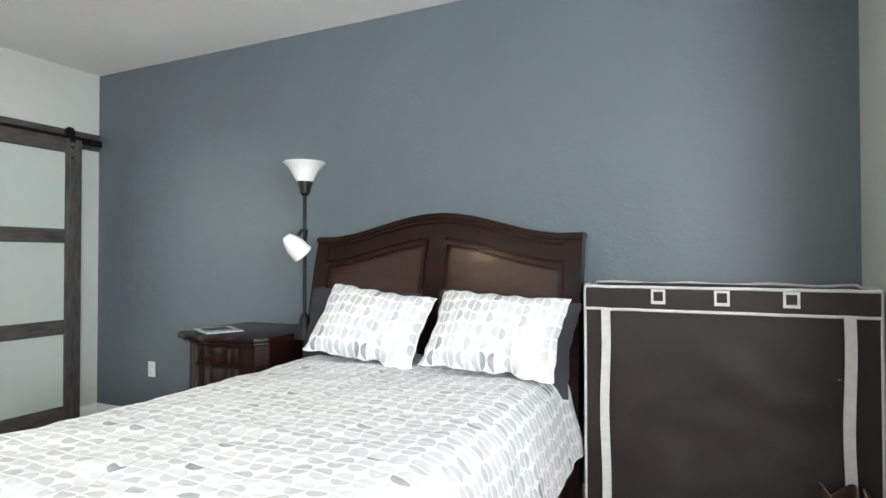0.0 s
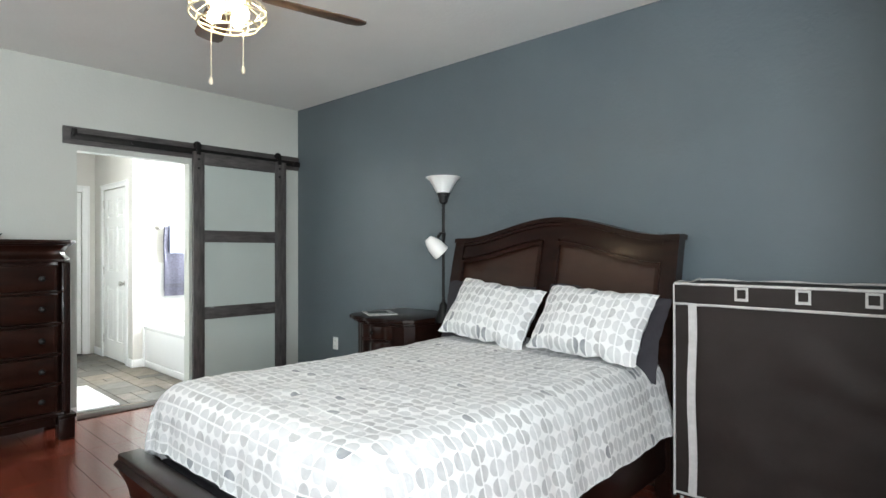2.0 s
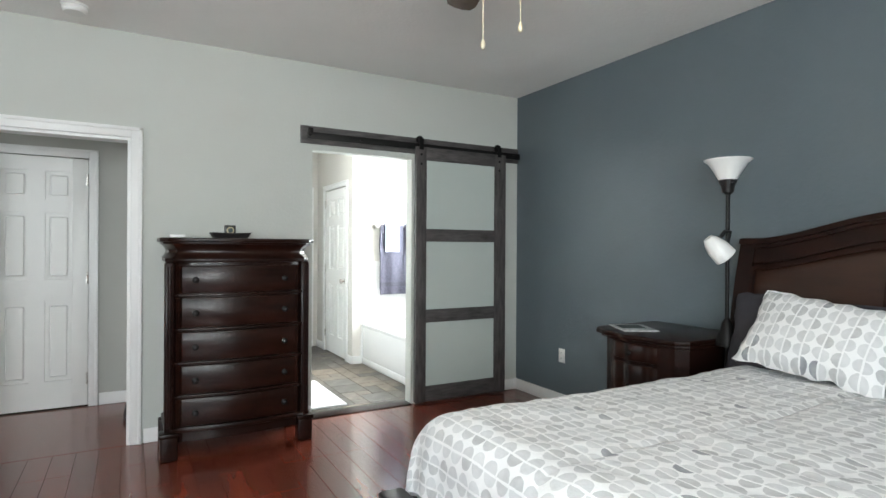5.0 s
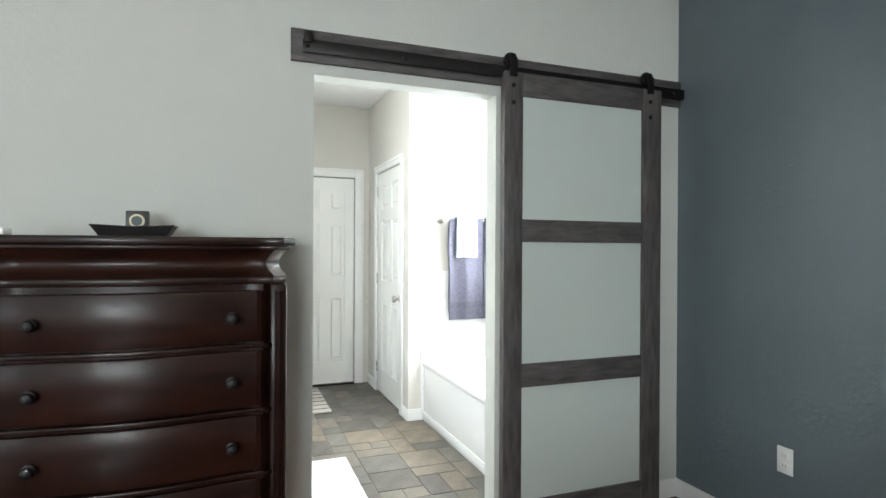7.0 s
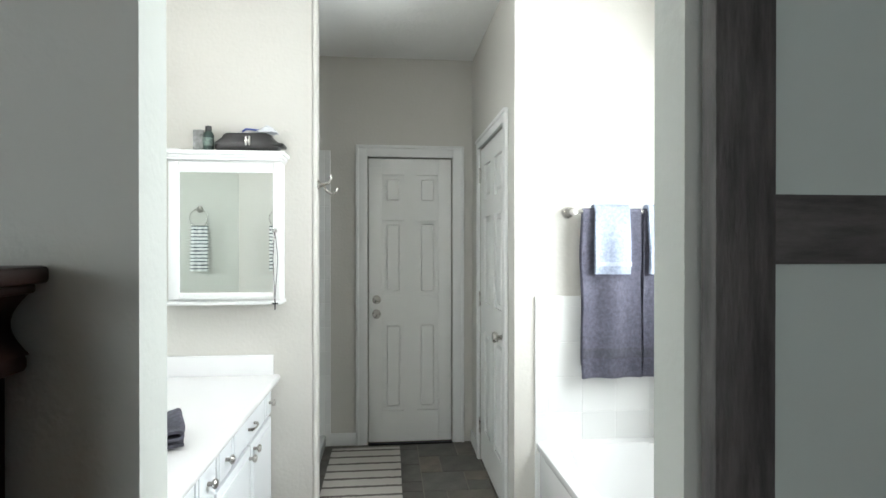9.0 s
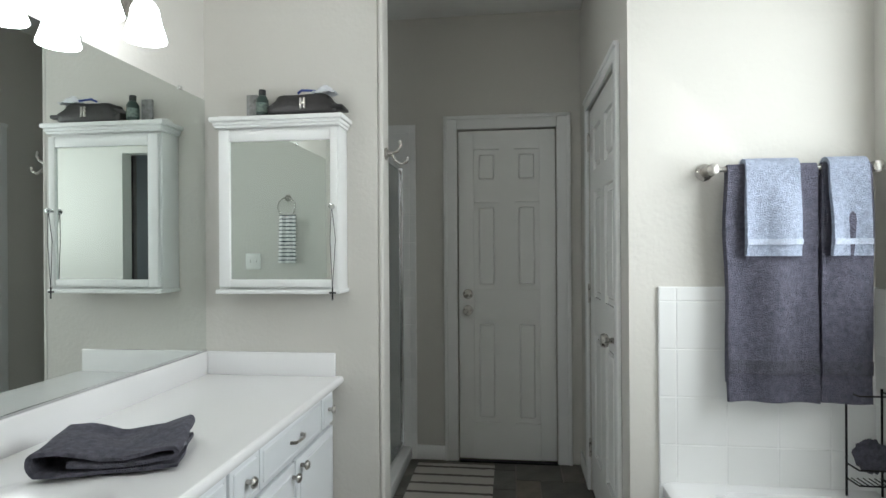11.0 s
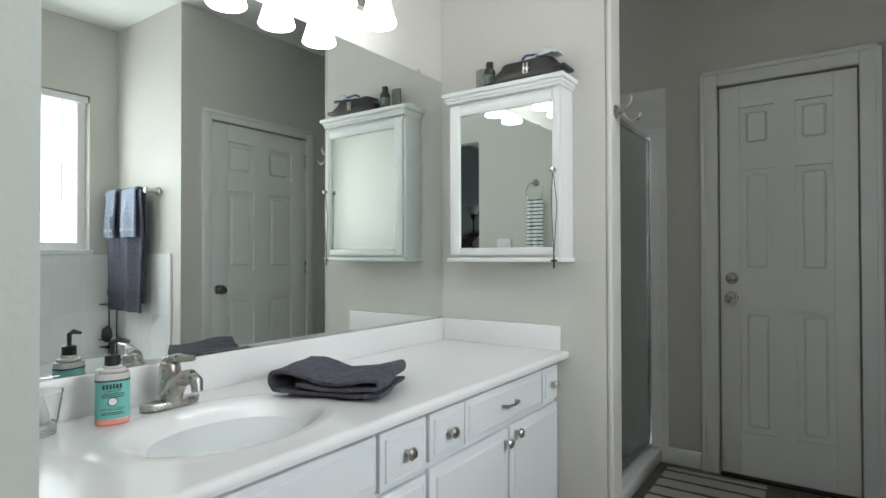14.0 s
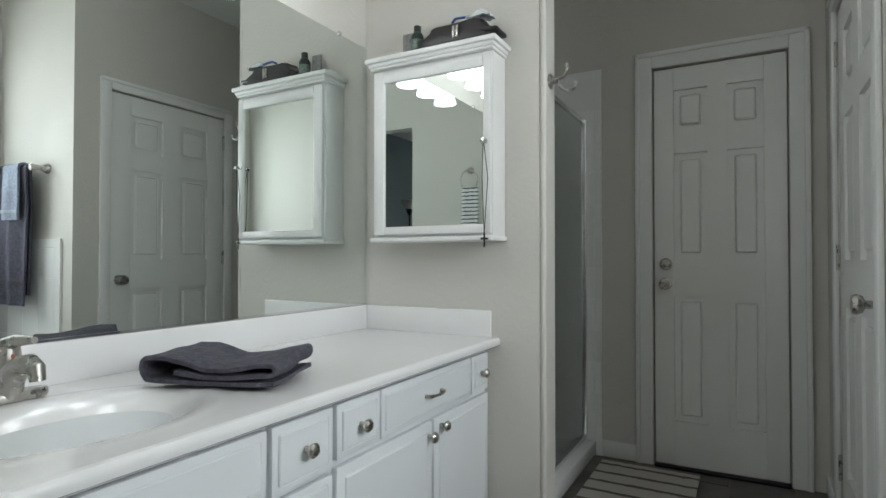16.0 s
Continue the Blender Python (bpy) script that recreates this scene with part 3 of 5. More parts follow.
# hall door
panel_door("door_hall", pose(-5.51, -0.15, 0.01, 0, 0, 90), 0.69, 2.03, "white six-panel hall door with dark knob", 0.06, False, 0.69, base=(-5.49, 0.2, 0))
casing("trim_hall_far_door", -5.50, 1, -0.155, 0.545, 2.045, M_TRIM, "white casing of the hall door")

# ---- sliding barn door ----
S0, S1, BT, BB = 2.928, 3.845, 2.175, 0.02
fx0, fx1 = -4.262, -4.222
header = thing("barn_door_track", (XW, 2.98, 2.12), "weathered grey header board with black sliding rail", "door track")
part("header_board", box(XW + 0.001, XW + 0.022, 1.972, YB - 0.003, 2.122, 2.256, 0.003), M_BARNH, header)
rail = part("rail", box(-4.252, -4.246, 2.015, YB - 0.01, 2.152, 2.205, 0.001), M_BLACK, header, "black flat steel rail")
for y in (2.03, 2.45, 2.98, 3.45, 3.95):
    part("spacer", lathe([(0.012, 0), (0.012, 0.03)], 12, m=pose(-4.279, y, 2.178, 0, 90, 0)), M_BLACK, rail)
    part("bolt", lathe([(0.013, 0), (0.013, 0.006), (0.008, 0.009)], 6, m=pose(-4.246, y, 2.178, 0, 90, 0)), M_BLACK, rail)
part("end_stop", box(-4.262, -4.235, 2.02, 2.055, 2.19, 2.235, 0.003), M_BLACK, header)
barn = thing("barn_door", (-4.24, (S0 + S1) / 2, BB), "weathered grey barn door with three frosted panes, slid open", "door")
sw = 0.098
part("stile", box(fx0, fx1, S0, S0 + sw, BB, BT, 0.003), M_BARN, barn)
part("stile", box(fx0, fx1, S1 - sw - 0.02, S1, BB, BT, 0.003), M_BARN, barn)
levels = [(BB, 0.15), (0.69, 0.80), (1.378, 1.485), (2.065, BT)]
for a, b in levels:
    part("rail", box(fx0 + 0.003, fx1 - 0.003, S0 + sw, S1 - sw - 0.02, a, b, 0.002), M_BARNH, barn)
for (a0, a1), (b0, b1) in zip(levels, levels[1:]):
    part("pane", box(-4.246, -4.238, S0 + sw - 0.004, S1 - sw - 0.016, a1 - 0.004, b0 + 0.004), M_FROST, barn, "frosted glass pane")
for y in (S0 + 0.045, S1 - 0.075):
    hg = part("hanger", joined(box(fx1, fx1 + 0.006, y - 0.02, y + 0.02, 2.15, 2.24, 0.002), lathe([(0.036, 0), (0.036, 0.012), (0.028, 0.014)], 20, m=pose(-4.257, y, 2.235, 0, 90, 0)), box(-4.262, fx1 + 0.004, y - 0.018, y + 0.018, 2.20, 2.262, 0.012)), M_BLACK, barn, "black strap hanger with wheel")
    for z in (2.03, 2.11):
        part("bolt", lathe([(0.011, 0), (0.011, 0.006), (0.006, 0.009)], 6, m=pose(fx1, y, z, 0, 90, 0)), M_BLACK, hg)

# ---- bed ----
BXC = -1.175
bed = thing("bed", (BXC, 2.7, 0), "dark mahogany sleigh bed with arched panelled headboard", "bed")


def arch(x):
    t = abs(x - BXC) / 0.785
    return 1.385 + 0.125 * (0.5 + 0.5 * math.cos(math.pi * min(1, t / 0.92))) if t < 0.92 else 1.385


def hb_y(z):
    """The headboard leans and curls back towards the wall."""
    t = max(0, (z - 0.5) / 1.0)
    return 3.73 + 0.17 * t * t


def headboard_slab(x0, x1, zlo, zhi, front, thick, nx=24, nz=10):
    bm = bmesh.new()
    rows = []
    for s in (0, 1):
        g = []
        for i in range(nx + 1):
            x = x0 + (x1 - x0) * i / nx
            lo, hi = (zlo(x) if callable(zlo) else zlo), (zhi(x) if callable(zhi) else zhi)
            g.append([bm.verts.new((x, hb_y(lo + (hi - lo) * j / nz) - front + s * thick, lo + (hi - lo) * j / nz)) for j in range(nz + 1)])
        rows.append(g)
    for i in range(nx):
        for j in range(nz):
            a, b = rows
            bm.faces.new((a[i][j], a[i + 1][j], a[i + 1][j + 1], a[i][j + 1]))
            bm.faces.new((b[i][j], b[i][j + 1], b[i + 1][j + 1], b[i + 1][j]))
    for i in range(nx):
        for j, k in ((0, 0), (nz, 1)):
            bm.faces.new((rows[0][i][j], rows[1][i][j], rows[1][i + 1][j], rows[0][i + 1][j]))
    for j in range(nz):
        for i in (0, nx):
            bm.faces.new((rows[0][i][j], rows[0][i][j + 1], rows[1][i][j + 1], rows[1][i][j]))
    bmesh.ops.recalc_face_normals(bm, faces=bm.faces)
    return bm


hx0, hx1 = BXC - 0.785, BXC + 0.785
part("headboard", headboard_slab(hx0 + 0.02, hx1 - 0.02, 0.3, lambda x: arch(x) - 0.03, 0.0, 0.05), M_MAHOG, bed)
for x0, x1 in ((hx0, hx0 + 0.085), (hx1 - 0.085, hx1)):
    part("post", headboard_slab(x0, x1, 0.02, 1.388, 0.022, 0.09, 2, 14), M_MAHOG, bed)
part("centre_stile", headboard_slab(BXC - 0.05, BXC + 0.05, 0.4, lambda x: arch(x) - 0.12, 0.016, 0.03, 2, 10), M_MAHOG, bed)
part("top_rail", headboard_slab(hx0 + 0.085, hx1 - 0.085, lambda x: arch(x) - 0.135, lambda x: arch(x) - 0.028, 0.016, 0.04, 36, 4), M_MAHOG, bed)
part("crest", joined(headboard_slab(hx0 - 0.004, hx1 + 0.004, lambda x: arch(x) - 0.03, lambda x: arch(x), 0.034, 0.12, 40, 3)), M_MAHOG, bed)
part("crest_moulding", headboard_slab(hx0 + 0.085, hx1 - 0.085, lambda x: arch(x) - 0.052, lambda x: arch(x) - 0.034, 0.028, 0.03, 40, 2), M_MAHOG, bed)
for x0, x1 in ((hx0 + 0.085, BXC - 0.05), (BXC + 0.05, hx1 - 0.085)):
    part("panel_moulding", joined(headboard_slab(x0, x0 + 0.024, 0.5, lambda x: arch(x) - 0.15, 0.034, 0.02, 1, 8), headboard_slab(x1 - 0.024, x1, 0.5, lambda x: arch(x) - 0.15, 0.034, 0.02, 1, 8), headboard_slab(x0, x1, lambda x: arch(x) - 0.172, lambda x: arch(x) - 0.15, 0.034, 0.02, 20, 1)), M_MAHOGH, bed)
    part("panel", headboard_slab(x0 + 0.018, x1 - 0.018, 0.45, lambda x: arch(x) - 0.168, 0.004, 0.02, 16, 8), M_HPANEL, bed)
part("side_rail", box(hx1 - 0.06, hx1 - 0.03, 1.72, 3.735, 0.16, 0.40, 0.005), M_MAHOG, bed)
part("side_rail", box(-1.85, -1.822, 1.72, 3.735, 0.16, 0.40, 0.005), M_MAHOG, bed)


def footboard():
    """Low sleigh footboard whose top rolls outwards."""
    def fn(a, b):
        z = 0.06 + 0.39 * b
        y = 1.70 - 0.075 * max(0, (b - 0.45) / 0.55) ** 2
        return (-1.865 + (hx1 + 1.865) * a, y, z)
    bm = grid_surface(2, 16, fn, 0.045)
    return bm


part("footboard", footboard(), M_MAHOG, bed)
part("footboard_cap", box(-1.873, hx1 + 0.008, 1.605, 1.70, 0.438, 0.466, 0.01), M_MAHOG, bed)
for x in (-1.825, hx1 - 0.04):
    part("foot_post", box(x - 0.045, x + 0.045, 1.655, 1.75, 0.0, 0.43, 0.01), M_MAHOG, bed)
mattress = solid("mattress", box(-1.83, -0.455, 1.76, 3.715, 0.41, 0.70, 0.04, 3), M_PLUM, "mattress in dark sheet on the bed frame", "mattress")
part("bed_base", box(-1.82, -0.475, 1.76, 3.72, 0.30, 0.408, 0.01), M_PLUM, bed)

CX0, CX1, CY0, CY1, CT, CR = -1.845, -0.435, 1.73, 3.72, 0.752, 0.13


def fold(s, half, drop):
    """Across a rounded edge: distance along the cloth to (offset, fall)."""
    a = abs(s)
    sg = 1 if s >= 0 else -1
    flat = half - CR
    if a <= flat:
        return sg * a, 0.0
    arc = CR * math.pi / 2
    if a <= flat + arc:
        t = (a - flat) / CR
        return sg * (flat + CR * math.sin(t)), CR * (1 - math.cos(t))
    r = a - flat - arc
    return sg * (half + 0.10 * r), CR + r * 0.98


def comforter_point(a, b):
    halfw = (CX1 - CX0) / 2
    su = (a * 2 - 1) * (halfw - CR + CR * math.pi / 2 + 0.24)
    dv = 0.14 + CR * (math.pi / 2 - 1)
    length = CY1 - CY0
    sv = -dv + b * (length + dv)          # 0 is the foot edge of the flat part
    ox, fx = fold(su, halfw, 0)
    t = length / 2 - sv + 0.0
    if t > 0:
        oy, fy = fold(t, length / 2, 0)
    else:
        oy, fy = t, 0.0
    x = (CX0 + CX1) / 2 + ox
    y = (CY0 + CY1) / 2 - oy
    fall = max(fx, fy) + 0.35 * min(fx, fy)
    p = Vector((su, sv, 0.0))
    puff = 0.010 * noise.noise(p * 4) + 0.007 * noise.noise(p * 11)
    quilt = -0.006 * math.exp(-((sv % 0.42 - 0.21) / 0.012) ** 2) - 0.006 * math.exp(-((su + 0.05) / 0.012) ** 2)
    out = fx / 0.35
    outy = min(1.0, fy / 0.2)
    fx_w = 0.022 * noise.noise(Vector((sv * 7, su * 2, 3))) * min(1, out * 2)
    fy_w = 0.026 * noise.noise(Vector((su * 8, sv * 2, 7))) * outy
    x += (1 if ox > 0 else -1) * (fx_w + 0.05 * min(1, out) * (1 if ox > 0 else 0.4)) if fx > 0.01 else 0
    y -= fy_w
    z = CT - fall + (puff + quilt) * (1 - 0.5 * min(1, out)) + (0.02 * noise.noise(Vector((sv * 5, 1, 0))) if fx > 0.3 else 0) - 0.012 * (1 - min(1, abs(sv - 1.0)))
    return (x, y, z)


def comforter_uv(a, b):
    return ((a * 2 - 1) * 1.0 + 5, b * 2.2 + 5)


solid("comforter", grid_surface(120, 120, comforter_point, 0.018, comforter_uv), M_COMF, "white comforter printed with grey half circles, spread over the bed", "comforter")


def pillow(name, w, h, d, m, material, label, group):
    bm = bmesh.new()
    uvl = bm.loops.layers.uv.new("UVMap")
    nu, nv = 28, 20
    grids = []
    for s in (1, -1):
        g = []
        for i in range(nu + 1):
            r = []
            for j in range(nv + 1):
                a, b = i / nu * 2 - 1, j / nv * 2 - 1
                fat = (1 - abs(a) ** 2.6) ** 0.55 * (1 - abs(b) ** 2.6) ** 0.55
                pin = 1 - 0.06 * (1 - abs(a)) * abs(b) ** 2 - 0.07 * (1 - abs(b)) * abs(a) ** 2
                x, z = a * w / 2 * pin, b * h / 2 * pin
                q = Vector((x * 6, z * 6, s * 2 + len(name)))
                y = -s * (d / 2 * fat + 0.012 * noise.noise(q) * (fat > 0.05)) + 0.012 * noise.noise(q * 1.7 + Vector((9, 0, 0)))* (1 - fat)
                z += (0.012 + 0.012 * abs(b) ** 6) * noise.noise(Vector((x * 13, 0, b * 2 + len(name))))
                x += 0.014 * abs(a) ** 6 * noise.noise(Vector((a * 2, 5, z * 16)))
                r.append(bm.verts.new((x, y, z)))
            g.append(r)
        grids.append(g)
    for s, g in enumerate(grids):
        for i in range(nu):
            for j in range(nv):
                idx = ((i, j), (i + 1, j), (i + 1, j + 1), (i, j + 1))
                if s:
                    idx = idx[::-1]
                f = bm.faces.new([g[a][b] for a, b in idx])
                for lp, (a, b) in zip(f.loops, idx):
                    lp[uvl].uv = (a / nu * w + 3 * s, b / nv * h)
    bmesh.ops.remove_doubles(bm, verts=bm.verts, dist=0.004)
    moved(bm, m)
    return solid(name, bm, material, label, "pillow", group=group)


pillow("pillow", 0.68, 0.44, 0.17, pose(-1.54, 3.63, 0.875, -14, 2, 2), M_PLUM, "dark plum pillow behind a printed one", "dark pillows")
pillow("pillow", 0.72, 0.44, 0.17, pose(-0.74, 3.61, 0.875, -16, 5, -2), M_PLUM, "dark plum pillow leaning on the headboard", "dark pillows")
pillow("pillow", 0.61, 0.40, 0.19, pose(-1.39, 3.50, 0.930, -36, 6, 2), M_PILLOW, "pillow in white case printed with grey half circles", "printed pillows")
pillow("pillow", 0.63, 0.40, 0.19, pose(-0.715, 3.46, 0.930, -36, 2, -3), M_PILLOW, "pillow in white case printed with grey half circles", "printed pillows")

# ---- nightstand ----
ns = thing("nightstand", (-2.24, 3.68, 0), "dark mahogany nightstand with serpentine top and drawers", "nightstand")


def serpentine(x0, x1, yb, yf, bow, n=24):
    """Outline with a bowed front towards -y and chamfered corners."""
    pts = [(x1, yb), (x0, yb), (x0, yf + 0.07)]
    for i in range(n + 1):
        t = i / n
        x = x0 + 0.05 + (x1 - x0 - 0.1) * t
        pts.append((x, yf - bow * math.sin(math.pi * t) ** 2 + 0.012 * math.cos(6 * math.pi * t)))
    pts.append((x1, yf + 0.07))
    return pts


part("top", joined(prism(serpentine(-2.65, -1.98, 3.97, 3.36, 0.04), 0.805, 0.835, 0.008), prism(serpentine(-2.63, -2.0, 3.97, 3.385, 0.04), 0.785, 0.806, 0.006)), M_MAHOG, ns)
part("body", prism(serpentine(-2.61, -2.02, 3.96, 3.41, 0.035), 0.10, 0.785), M_MAHOG, ns)
for i, (a, b) in enumerate(((0.68, 0.775), (0.42, 0.66), (0.14, 0.40))):
    dr = part("drawer_front", prism([p for p in serpentine(-2.57, -2.06, 3.44, 3.40, 0.04)], a, b, 0.008), M_MAHOGH, ns)
    part("knob", lathe([(0.006, 0), (0.008, 0.012), (0.016, 0.02), (0.012, 0.028), (0, 0.03)], 14, m=pose(-2.315, 3.36, (a + b) / 2, 90)), M_BLACK, dr)
for x in (-2.58, -2.04):
    for y in (3.44, 3.93):
        part("foot", lathe([(0.02, 0), (0.03, 0.03), (0.024, 0.06), (0.032, 0.1)], 14, (x, y, 0)), M_MAHOG, ns)
mg = thing("magazine", (-2.46, 3.52, 0.836), "glossy magazine lying on the nightstand", "magazine")
part("pages", box(-0.105, 0.105, -0.14, 0.14, 0, 0.005), M_PAPER, mg, m=pose(-2.46, 3.54, 0.837, 0, 0, 62))
part("cover_picture", box(-0.08, 0.07, -0.04, 0.1, 0.0055, 0.0062), M_INK, mg, m=pose(-2.46, 3.54, 0.837, 0, 0, 62))

# ---- floor lamp with reading light ----
lamp = thing("floor_lamp", (-1.925, 3.66, 0), "black floor lamp with white bowl and white reading shade", "lamp")
lx, ly = -1.925, 3.66
part("base", lathe([(0.13, 0), (0.13, 0.02), (0.05, 0.035), (0.015, 0.05)], 28, (lx, ly, 0)), M_BLACK, lamp)
part("pole", tube([(lx, ly, 0.04), (lx, ly, 1.66)], 0.0105, 12), M_BLACK, lamp)
part("pole_collar", lathe([(0.011, 0), (0.058, 0.004), (0.056, 0.03), (0.034, 0.09), (0.026, 0.13), (0.011, 0.15)], 16, (lx, ly, 0.80)), M_BLACK, lamp)
part("socket", lathe([(0.014, 1.62), (0.03, 1.635), (0.034, 1.665), (0.046, 1.69), (0.046, 1.725), (0.03, 1.73)], 20, (lx, ly, 0)), M_BLACKP, lamp)
part("switch", tube([(lx + 0.03, ly - 0.02, 1.68), (lx + 0.06, ly - 0.03, 1.685)], 0.004, 6), M_BLACKP, lamp)
bowl = [(0.040, 1.69), (0.054, 1.715), (0.076, 1.755), (0.098, 1.788), (0.120, 1.805), (0.120, 1.81), (0.095, 1.794), (0.072, 1.76), (0.048, 1.722), (0.0, 1.71)]
part("bowl_shade", lathe(bowl, 32, (lx, ly, 0)), M_SHADE, lamp, "white bowl shade")
mm = pose(lx - 0.005, ly - 0.07, 1.325, 42, -14, -20) @ Matrix.Diagonal((0.8, 0.8, 0.95, 1))
part("reading_shade", lathe([(0.0, 0.085), (0.03, 0.085), (0.05, 0.06), (0.07, 0.01), (0.075, -0.06), (0.072, -0.062), (0.064, 0.0), (0.045, 0.05), (0, 0.07)], 28, m=mm), M_SHADE, lamp, "white cup-shaped reading shade")
part("reading_arm", tube([(lx, ly, 1.36), (lx + 0.02, ly - 0.01, 1.42), (lx + 0.01, ly - 0.04, 1.42), (lx, ly - 0.06, 1.39)], 0.011, 8), M_BLACKP, lamp)

# ---- storage cover ----
sx0, sx1, sy0, sy1, st = -0.335, 0.725, 3.63, 3.99, 1.135
cover = thing("fabric_storage_wardrobe", (0.19, 3.81, 0), "brown fabric storage wardrobe with white piping and straps", "wardrobe")


def cloth_panel(fn, nu, nv, amp, seed, axis):
    def g(a, b):
        p = Vector(fn(a, b))
        w = amp * (noise.noise(p * 3 + Vector((seed, 0, 0))) + 0.5 * noise.noise(p * 8 + Vector((0, seed, 0)))) * min(1, 8 * min(a, 1 - a, b, 1 - b))
        p[axis] += w
        return p
    return grid_surface(nu, nv, g, 0.006)


part("front_panel", cloth_panel(lambda a, b: (sx0 + (sx1 - sx0) * a, sy0, 0.10 + (1.05 - 0.10) * b), 50, 40, 0.014, 2, 1), M_BROWNF, cover)
part("side_panel", cloth_panel(lambda a, b: (sx0, sy0 + (sy1 - sy0) * a, 0.10 + (st - 0.1) * b), 14, 30, 0.008, 4, 0), M_BROWNF, cover)
part("side_panel", cloth_panel(lambda a, b: (sx1, sy0 + (sy1 - sy0) * a, 0.10 + (st - 0.1) * b), 14, 30, 0.006, 5, 0), M_BROWNF, cover)
part("top_panel", cloth_panel(lambda a, b: (sx0 + (sx1 - sx0) * a, sy0 + (sy1 - sy0) * b, st + 0.006 * math.sin(5 * a)), 30, 10, 0.008, 6, 2), M_BROWNF, cover)
part("valance", cloth_panel(lambda a, b: (sx0 + (sx1 - sx0) * a, sy0 - 0.012, 1.04 + (st - 1.04) * b), 40, 6, 0.005, 7, 1), M_BROWNF, cover)
for z in (1.04, st + 0.003):
    part("piping", tube([(sx0 + (sx1 - sx0) * i / 20, sy0 - 0.018, z + 0.003 * noise.noise(Vector((i * 0.7, z, 0)))) for i in range(21)], 0.0065, 6), M_TAPE, cover)
for x in (sx0 - 0.004, sx1 + 0.004):
    part("piping", tube([(x, sy0 - 0.012, 0.1 + (st - 0.1) * i / 12) for i in range(13)], 0.006, 6), M_TAPE, cover)
    part("piping", tube([(x, sy0 + (sy1 - sy0) * i / 8, st + 0.004 + 0.006 * math.sin(i)) for i in range(9)], 0.006, 6), M_TAPE, cover)
part("piping", tube([(sx0 + (sx1 - sx0) * i / 20, sy1, st + 0.006 + 0.004 * math.sin(i)) for i in range(21)], 0.006, 6), M_TAPE, cover)
part("piping", tube([(sx0 + (sx1 - sx0) * i / 20, sy0 - 0.008, 0.115) for i in range(21)], 0.006, 6), M_TAPE, cover)
for x in (-0.252, 0.628):
    part("zip_tape", cloth_panel(lambda a, b: (x - 0.019 + 0.038 * a + 0.004 * math.sin(b * 9), sy0 - 0.018, 0.12 + 0.92 * b), 3, 30, 0.004, 8, 1), M_TAPE, cover)
for x in (-0.035, 0.205, 0.445):
    part("strap_loop", joined(box(x - 0.028, x - 0.019, sy0 - 0.026, sy0 - 0.016, 1.075, 1.13), box(x + 0.019, x + 0.028, sy0 - 0.026, sy0 - 0.016, 1.075, 1.13), box(x - 0.028, x + 0.028, sy0 - 0.027, sy0 - 0.017, 1.068, 1.08), box(x - 0.028, x + 0.028, sy0 - 0.027, sy0 - 0.017, 1.12, 1.13)), M_TAPE, cover)
for x in (sx0 + 0.02, sx1 - 0.02):
    for y in (sy0 + 0.02, sy1 - 0.02):
        part("leg", tube([(x, y, 0), (x, y, 0.5)], 0.009, 8), M_TAPE, cover)

# ---- chest of drawers ----
dresser = thing("chest_of_drawers", (-4.04, 1.475, 0), "glossy dark mahogany chest of five drawers with bowed front", "chest of drawers")


def bowed(y0, y1, xb, xf, bow, ch=0.055, n=20):
    """Outline with its front towards +x, chamfered corners and a serpentine bow."""
    pts = [(xb, y0), (xf - ch, y0), (xf, y0 + ch * 0.8)]
    for i in range(n + 1):
        t = i / n
        y = y0 + ch * 1.5 + (y1 - y0 - 3 * ch) * t
        pts.append((xf - 0.015 + bow * math.sin(math.pi * t) ** 1.6, y))
    pts += [(xf, y1 - ch * 0.8), (xf - ch, y1), (xb, y1)]
    return pts


dy0, dy1, dxb, dxf = 1.00, 1.95, -4.283, -3.80
part("top", joined(prism(bowed(dy0 - 0.0, dy1 + 0.0, dxb, dxf, 0.03), 1.352, 1.378, 0.006), prism(bowed(dy0 + 0.018, dy1 - 0.018, dxb, dxf - 0.018, 0.03), 1.338, 1.353, 0.004)), M_MAHOG, dresser)


def loft(outlines):
    """Skin through outlines of equal length, each with its height."""
    bm = bmesh.new()
    rings = [[bm.verts.new((x, y, z)) for x, y in pts] for pts, z in outlines]
    n = len(rings[0])
    for a, b in zip(rings, rings[1:]):
        for i in range(n):
            bm.faces.new((a[i], a[(i + 1) % n], b[(i + 1) % n], b[i]))
    bm.faces.new(rings[0][::-1])
    bm.faces.new(rings[-1])
    bmesh.ops.recalc_face_normals(bm, faces=bm.faces)
    return bm


def frieze():
    out = []
    for i in range(10):
        t = i / 9
        ins = 0.026 + 0.026 * math.sin(math.pi * t)
        out.append((bowed(dy0 + ins, dy1 - ins, dxb, dxf - ins, 0.03), 1.25 + 0.0885 * t))
    return loft(out)


